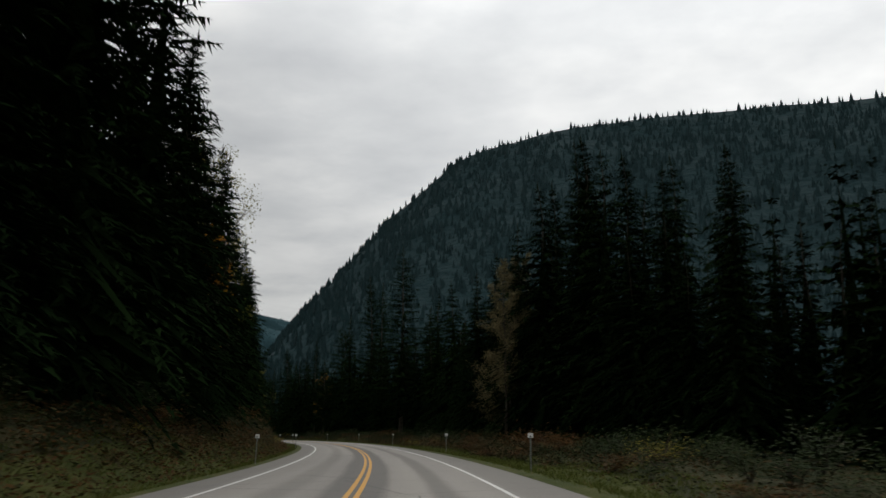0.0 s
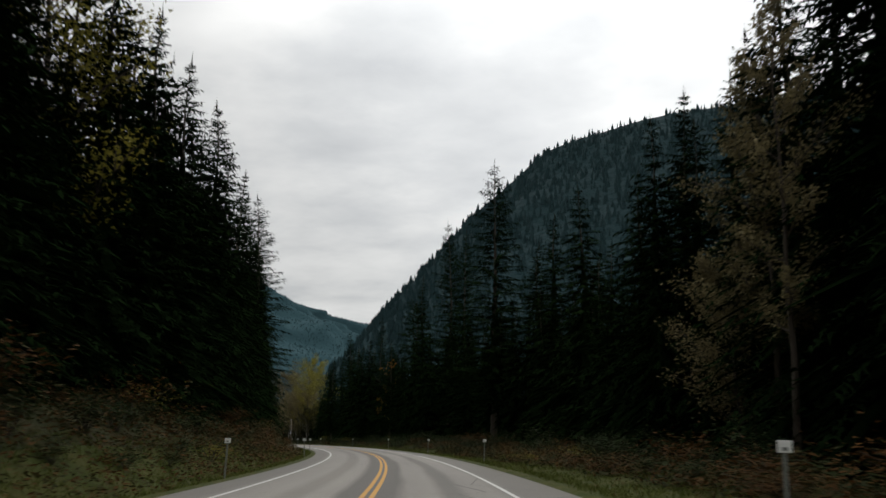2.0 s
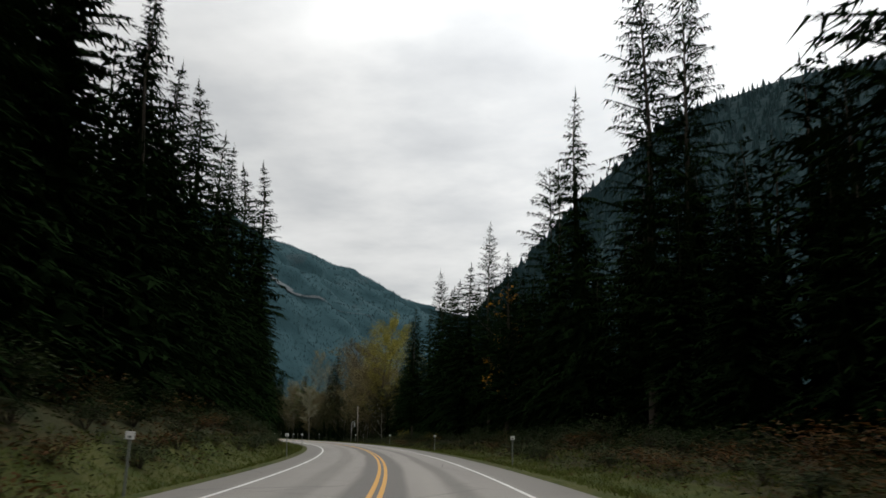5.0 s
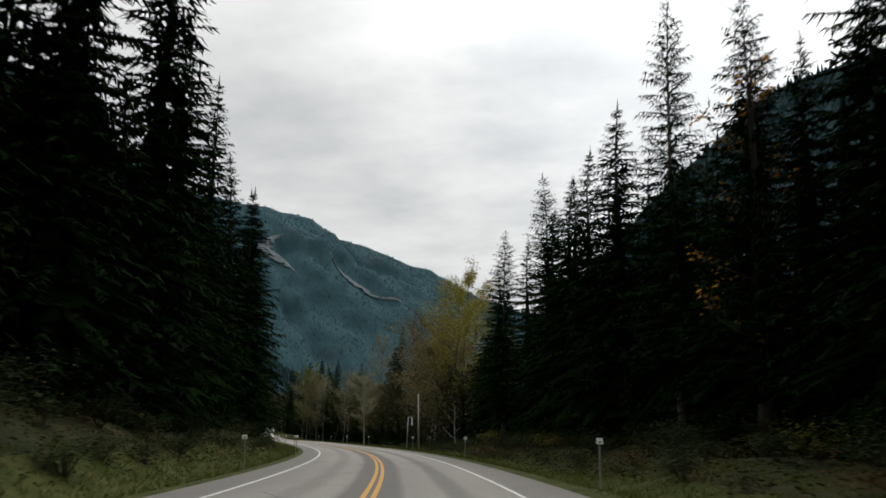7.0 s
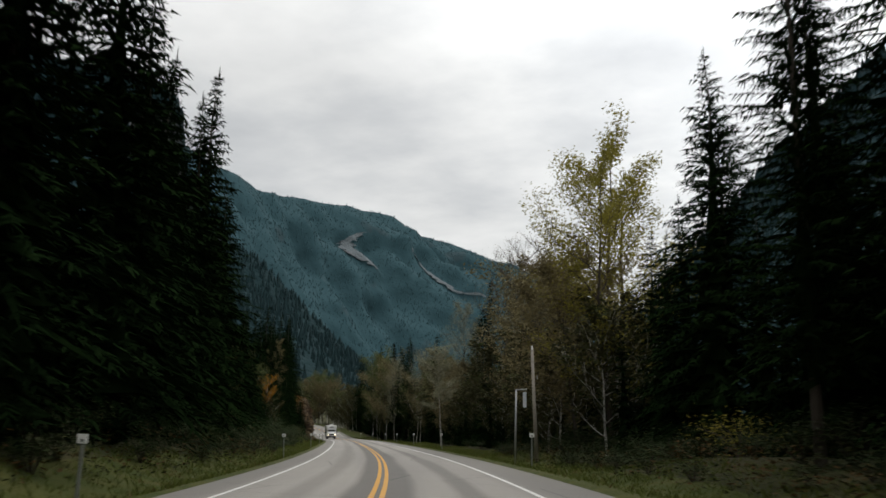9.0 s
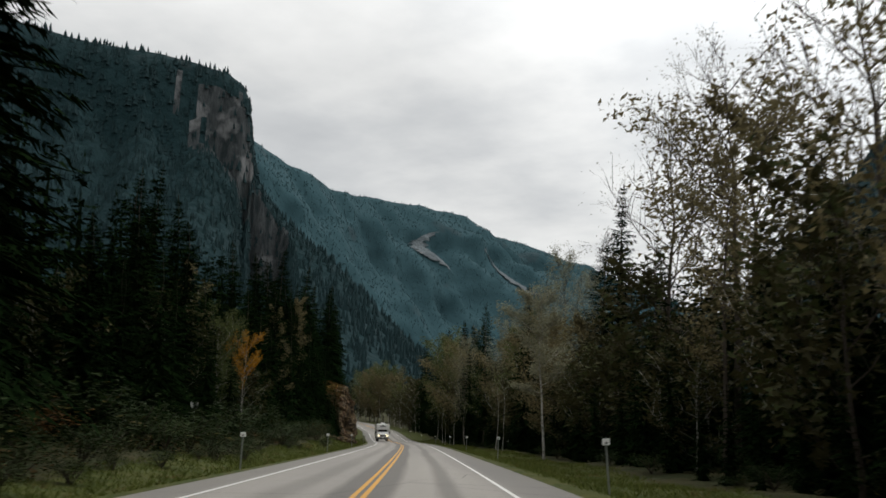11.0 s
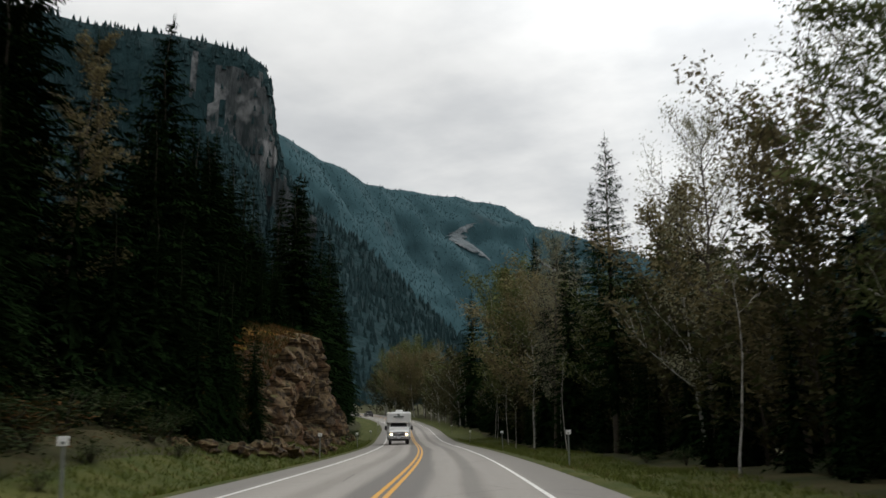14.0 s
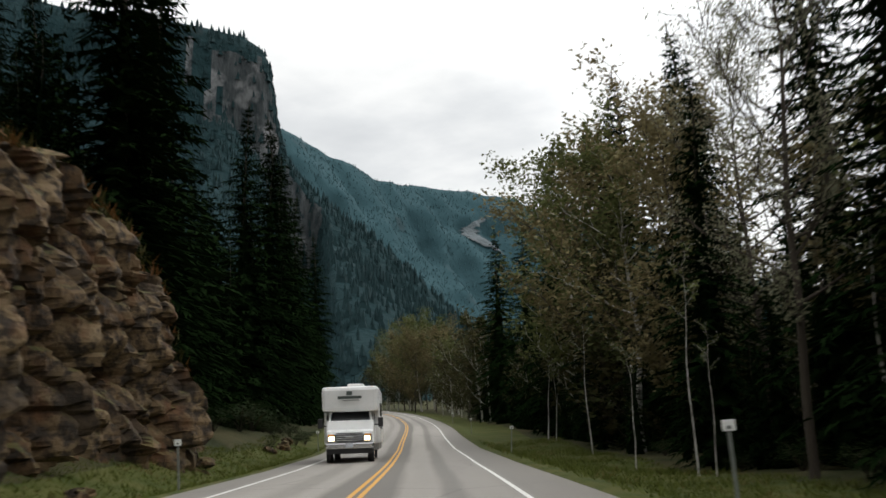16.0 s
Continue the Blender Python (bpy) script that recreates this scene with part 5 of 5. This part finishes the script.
# ---- motorhome ----
def build_motorhome():
    root = thing("motorhome", "white cab-over motorhome with lit headlights on the road", "motorhome")
    W = 2.42

    def sub(name, mat, fn, parent=None, label="", smooth=False):
        bm = bmesh.new()
        fn(bm)
        return part(name, bm, mat, parent or root, label, smooth)

    # y runs backwards from the front bumper; x is across
    body = sub("body", M["van_white"], lambda bm: box(bm, 0, 4.75, 1.93, W, 5.3, 2.42, 0.09))

    def over(bm):
        box(bm, 0, 1.55, 2.62, W - 0.02, 1.75, 1.05, 0.16)
        for v in bm.verts:
            if v.co.y < 1.2 and v.co.z < 2.5:
                v.co.y += 0.22
            if v.co.y < 1.2 and v.co.z > 2.8:
                v.co.y += 0.12
    bunk = sub("overcab_bunk", M["van_white"], over)
    # the emblem, as plain shapes
    sub("emblem_leaf", M["green_logo"], lambda bm: box(bm, -0.02, 0.735, 2.86, 0.24, 0.02, 0.17, 0.006), bunk)
    sub("emblem_band", M["green_logo"], lambda bm: box(bm, 0.0, 0.70, 2.68, 1.02, 0.02, 0.12, 0.006), bunk)
    sub("emblem_bar", M["grey_post"], lambda bm: box(bm, 0.05, 0.71, 2.56, 0.7, 0.02, 0.03, 0.004), bunk)

    def cab(bm):
        box(bm, 0, 1.35, 1.22, 2.02, 1.5, 1.0, 0.08)
        for v in bm.verts:
            if v.co.z > 1.5 and v.co.y < 1.0:
                v.co.y += 0.25
    cabin = sub("cab", M["van_white"], cab)

    def hood(bm):
        box(bm, 0, 0.62, 1.10, 1.92, 0.95, 0.55, 0.09)
        for v in bm.verts:
            if v.co.z > 1.2 and v.co.y < 0.6:
                v.co.z -= 0.10
    sub("hood", M["van_white"], hood)

    def screen(bm):
        vs = [bm.verts.new(c) for c in ((-0.86, 0.95, 1.42), (0.86, 0.95, 1.42), (0.78, 1.30, 2.10), (-0.78, 1.30, 2.10), (-0.86, 1.05, 1.42), (0.86, 1.05, 1.42), (0.78, 1.40, 2.10), (-0.78, 1.40, 2.10))]
        for f in ((0, 1, 2, 3), (5, 4, 7, 6), (0, 4, 5, 1), (3, 2, 6, 7), (0, 3, 7, 4), (1, 5, 6, 2)):
            bm.faces.new([vs[i] for i in f])
    sub("windscreen", M["dark_glass"], screen)
    for sx in (-1, 1):
        sub("pillar", M["van_white"], lambda bm: cyl(bm, (sx * 0.92, 0.98, 1.40), (sx * 0.84, 1.36, 2.12), 0.055, 0.05, 8))
        sub("side_window", M["dark_glass"], lambda bm: box(bm, sx * 1.012, 1.62, 1.72, 0.03, 0.62, 0.5, 0.01), cabin)
        mirror = sub("mirror", M["black_trim"], lambda bm: box(bm, sx * 1.28, 1.15, 1.62, 0.22, 0.10, 0.40, 0.03))
        sub("mirror_arm", M["black_trim"], lambda bm: cyl(bm, (sx * 0.98, 1.2, 1.5), (sx * 1.25, 1.15, 1.55), 0.025, 0.025, 8), mirror)
        lampb = sub("headlight_surround", M["chrome"], lambda bm: box(bm, sx * 0.74, 0.14, 1.02, 0.34, 0.08, 0.30, 0.02))
        sub("headlight", M["headlight_lit"], lambda bm: box(bm, sx * 0.74, 0.105, 0.98, 0.24, 0.04, 0.17, 0.02), lampb, "lit warm headlight")
        sub("indicator", M["headlight_amber"], lambda bm: box(bm, sx * 0.76, 0.105, 1.12, 0.26, 0.03, 0.07, 0.01), lampb, "amber indicator")
        sub("marker_light", M["headlight_amber"], lambda bm: box(bm, sx * 0.95, 0.86, 3.10, 0.12, 0.04, 0.04, 0.008), bunk)

    def grille(bm):
        box(bm, 0, 0.145, 1.03, 1.12, 0.05, 0.36, 0.01)
    g = sub("grille", M["black_trim"], grille)
    for n in range(4):
        sub("grille_bar", M["chrome"], lambda bm: box(bm, 0, 0.105, 0.90 + 0.085 * n, 1.1, 0.04, 0.032, 0.008), g)
    sub("grille_badge", M["chrome"], lambda bm: box(bm, 0, 0.09, 1.03, 0.3, 0.03, 0.1, 0.02), g)
    sub("bumper", M["chrome"], lambda bm: box(bm, 0, 0.08, 0.68, 2.0, 0.2, 0.24, 0.05))
    sub("air_dam", M["black_trim"], lambda bm: box(bm, 0, 0.2, 0.47, 1.85, 0.2, 0.22, 0.03))
    sub("number_plate", M["plate"], lambda bm: box(bm, 0, -0.035, 0.70, 0.31, 0.015, 0.16, 0.005))
    sub("skirt", M["grey_steel"], lambda bm: box(bm, 0, 4.6, 0.62, W - 0.1, 4.9, 0.35, 0.03))
    sub("roof_unit", M["white_plastic"], lambda bm: box(bm, 0.1, 4.2, 3.28, 0.75, 0.95, 0.26, 0.07), body)
    sub("side_stripe", M["green_logo"], lambda bm: box(bm, W / 2 + 0.004, 4.7, 1.45, 0.012, 4.2, 0.22, 0.002), body)
    sub("side_stripe", M["green_logo"], lambda bm: box(bm, -W / 2 - 0.004, 4.7, 1.45, 0.012, 4.2, 0.22, 0.002), body)
    for y in (3.4, 5.4):
        sub("window", M["dark_glass"], lambda bm: box(bm, -W / 2 - 0.01, y, 2.2, 0.03, 0.9, 0.6, 0.02), body)
        sub("window", M["dark_glass"], lambda bm: box(bm, W / 2 + 0.01, y, 2.2, 0.03, 0.9, 0.6, 0.02), body)
    for x in (-0.86, 0.86):
        for y in (0.95, 5.2):
            tyre = sub("tyre", M["rubber"], lambda bm: cyl(bm, (x - 0.13, y, 0.38), (x + 0.13, y, 0.38), 0.38, 0.38, 24), None, "", True)
            sub("rim", M["chrome"], lambda bm: cyl(bm, (x - 0.14, y, 0.38), (x + 0.14, y, 0.38), 0.21, 0.21, 16), tyre)
    return root


def amber():
    return plain("headlight_amber", (0.8, 0.30, 0.02), 0.3)


M["headlight_amber"] = amber()
van = build_motorhome()
van.matrix_basis = Matrix.Translation(on_line(454.0, -3.4, 0.0)) @ Euler((0, 0, bearing(454) + radians(1.0))).to_matrix().to_4x4()


def build_far_car(s, d, turn):
    root = thing("car", "small dark car far along the road", "car")
    bm = bmesh.new()
    box(bm, 0, 2.1, 0.68, 1.75, 4.2, 0.6, 0.14)
    part("body", bm, M["car_dark"], root)
    bm = bmesh.new()
    box(bm, 0, 2.3, 1.2, 1.45, 2.1, 0.5, 0.18)
    part("cabin", bm, M["dark_glass"], root)
    for x in (-0.75, 0.75):
        for y in (0.85, 3.4):
            bm = bmesh.new()
            cyl(bm, (x - 0.1, y, 0.32), (x + 0.1, y, 0.32), 0.32, 0.32, 16)
            part("wheel", bm, M["rubber"], root)
    for x in (-0.6, 0.6):
        bm = bmesh.new()
        box(bm, x, 0.03, 0.75, 0.3, 0.06, 0.14, 0.02)
        part("headlight", bm, M["white_plastic"], root)
    root.matrix_basis = Matrix.Translation(on_line(s, d, 0.0)) @ Euler((0, 0, bearing(s) + radians(turn))).to_matrix().to_4x4()


build_far_car(600, -3.3, 0)


# ---- brush, ferns and grass along the verges ----
def shrub_mesh(seed, n, size, tall, mat):
    rng = random.Random(seed)
    sv, sf, lv, lf = [], [], [], []
    for i in range(9):
        a = rng.uniform(0, 6.28)
        top = Vector((math.cos(a) * rng.uniform(0.2, 0.9), math.sin(a) * rng.uniform(0.2, 0.9), tall * rng.uniform(0.6, 1.0)))
        mid = top * 0.5 + Vector((0, 0, 0.12 * tall))
        tube(sv, sf, [Vector((0, 0, -0.15)), mid, top], [0.022, 0.014, 0.005], 3)
        for k in range(n // 9):
            c = mid.lerp(top, rng.uniform(-0.5, 1.05))
            p = c + Vector((rng.gauss(0, 0.25), rng.gauss(0, 0.25), rng.gauss(0, 0.2)))
            p.z = max(0.05, p.z)
            b = rng.uniform(0, 6.28)
            x = Vector((math.cos(b), math.sin(b), rng.uniform(-0.5, 0.5))) * size * rng.uniform(0.6, 1.3)
            y = x.cross(Vector((rng.uniform(-1, 1), rng.uniform(-1, 1), 1))).normalized() * size * 0.45
            q = len(lv)
            lv.extend((p - x - y, p + x, p + y * 1.4))
            lf.append((q, q + 1, q + 2))
    return (sv, sf), (lv, lf)


def shrub_kind(name, label, seed, n, size, tall, mat, group):
    stems, leaves = shrub_mesh(seed, n, size, tall, mat)
    root = thing(name, label, "shrub", group)
    mesh_object("stem", *stems, M["bark"], root)
    mesh_object("foliage", *leaves, M[mat], root)
    return [root, False, tall]


def scatter_shrubs():
    rng = random.Random(13)
    kinds = {
        "g1": shrub_kind("shrub", "low tangled dark green roadside shrub", 51, 860, 0.060, 1.4, "shrub", "roadside shrubs"),
        "g2": shrub_kind("bush", "dark green roadside bush with yellowing tips", 52, 800, 0.062, 1.6, "shrub", "roadside shrubs"),
        "f1": shrub_kind("bracken_fern", "clump of rusty orange-brown dying bracken", 53, 800, 0.058, 0.9, "bracken", "rusty bracken clumps"),
        "y1": shrub_kind("bush", "small roadside bush with yellow autumn leaves", 54, 560, 0.042, 1.2, "leaf_yellow", "yellow bushes"),
    }

    def put(key, s, d, h):
        rec = kinds[key]
        p = ground_at(s, d)
        k = h / rec[2]
        m = Matrix.Translation(p) @ Euler((0, 0, rng.uniform(0, 6.28))).to_matrix().to_4x4()
        ob = copy_thing(rec[0], m) if rec[1] else rec[0]
        rec[1] = True
        ob.matrix_basis = m @ Matrix.Diagonal((k * rng.uniform(1.4, 2.1), k * rng.uniform(1.4, 2.1), k, 1))

    for side in (-1, 1):
        s = 6.0
        while s < 500:
            thick = 1.0 if s < 300 else (0.85 if side < 0 else 0.35)
            for band in range(5 if side < 0 and 296 < s < 404 else 3):
                if rng.random() > thick:
                    continue
                if side < 0:
                    d = -(9.3 + band * 1.5 + rng.uniform(-0.5, 0.8))
                    if 404 < s < 468:
                        continue
                else:
                    d = 7.6 + band * 2.2 + rng.uniform(-0.8, 0.8) + (3.2 if s > 300 else 0.0)
                rust = float(np.interp(s, [0, 40, 62, 75, 100, 170, 190, 260], [0.4, 0.35, 0.7, 0.6, 0.35, 0.3, 0.1, 0.05])) if side > 0 else float(np.interp(s, [0, 40, 100, 130, 200, 300], [0.3, 0.45, 0.5, 0.4, 0.08, 0.05]))
                u = rng.random()
                key = "f1" if u < rust else ("y1" if u > 0.965 else rng.choice(("g1", "g2")))
                put(key, s + rng.uniform(-1, 1), d, rng.uniform(0.7, 1.3) * (0.75 if key == "f1" else 1.0) * (0.7 + 0.4 * band))
            s += 4.6


def grass(name, side, d_lo, d_hi, s_lo, s_hi, count, tall, mat, label, seed):
    rng = np.random.default_rng(seed)
    vs, fs = [], []
    ss = rng.uniform(s_lo, s_hi, count)
    dd = d_lo + (d_hi - d_lo) * rng.random(count) ** 0.8
    for n in range(count):
        s, d = float(ss[n]), side * float(dd[n])
        p = ground_at(s, d)
        h = tall * float(rng.uniform(0.4, 1.2)) * (0.6 + 0.8 * (0.5 + 0.5 * noise.noise(Vector((s * 0.2, d * 0.4, 1.0)))))
        for b in range(3):
            a = float(rng.uniform(0, 6.28))
            x = Vector((math.cos(a), math.sin(a), 0)) * 0.016
            o = Vector((float(rng.uniform(-0.12, 0.12)), float(rng.uniform(-0.12, 0.12)), -0.03))
            i = len(vs)
            vs.extend((p + o - x, p + o + x, p + o + Vector((float(rng.uniform(-0.2, 0.2)), float(rng.uniform(-0.2, 0.2)), h))))
            fs.append((i, i + 1, i + 2))
    ob = mesh_object(name, vs, fs, M[mat])
    tagged(ob, label, "grass", kind="stuff")


def undergrowth(side, d_lo, d_hi, s_lo, s_hi, count, tall, seed, mat="undergrowth", label="tangled low brambles and dying ferns covering the roadside bank"):
    """Low brambles, ferns and leaves that cover the bank between the mown verge and the trees."""
    rng = random.Random(seed)
    vs, fs = [], []
    while len(fs) < count:
        s, d = rng.uniform(s_lo, s_hi), d_lo + (d_hi - d_lo) * rng.random()
        mound = 0.5 + 0.9 * noise.noise(Vector((s * 0.45, d * 0.55, seed)))
        edge = min(1.0, 0.25 + (d - d_lo) / 1.6)
        if mound < rng.uniform(0.0, 0.35):
            continue
        base = ground_at(s, side * d)
        for n in range(5):
            p = base + Vector((rng.gauss(0, 0.22), rng.gauss(0, 0.22), tall * edge * (0.25 + mound) * rng.random() ** 0.6))
            a = rng.uniform(0, 6.28)
            x = Vector((math.cos(a), math.sin(a), rng.uniform(-0.4, 0.5))) * rng.uniform(0.055, 0.12)
            y = x.cross(Vector((rng.uniform(-0.8, 0.8), rng.uniform(-0.8, 0.8), 1))).normalized() * rng.uniform(0.025, 0.055)
            b = len(vs)
            vs.extend((p - x, p + y, p + x, p - y))
            fs.append((b, b + 1, b + 2, b + 3))
    ob = mesh_object("undergrowth" if mat == "undergrowth" else "ferns", vs, fs, M[mat])
    tagged(ob, label, "undergrowth" if mat == "undergrowth" else "ferns", kind="stuff")


scatter_shrubs()
undergrowth(-1, 8.7, 16.0, 4, 300, 50000, 0.9, 3.0)
undergrowth(-1, 10.5, 15.5, 300, 404, 14000, 0.7, 4.0)
undergrowth(1, 6.2, 15.5, 4, 300, 54000, 0.75, 5.0)
FERNS = "rust-brown dying bracken ferns along the foot of the wood"
undergrowth(-1, 7.6, 11.5, 12, 150, 24000, 0.95, 6.0, "bracken", FERNS)
undergrowth(1, 6.6, 9.6, 60, 150, 14000, 0.7, 7.0, "bracken", FERNS)
grass("verge_grass", -1, 6.7, 10.5, 0, 480, 30000, 0.20, "grass", "short green and yellowing grass on the verge", 1)
grass("verge_grass", 1, 3.5, 9.3, 0, 480, 38000, 0.20, "grass", "short green and yellowing grass on the verge", 2)
rng = random.Random(77)
for s, d in ((380, 8.6), (395, 9.4), (428.6, 8.7), (434, 9.2), (443.5, 8.4), (446.5, 8.8), (450.4, 7.6), (463, 8.4), (478, 8.8), (485, 9.3)):
    plant("sapling", s, d, rng.uniform(4.5, 8.5), rng.uniform(0, 6.28), rng.uniform(-5, 5))
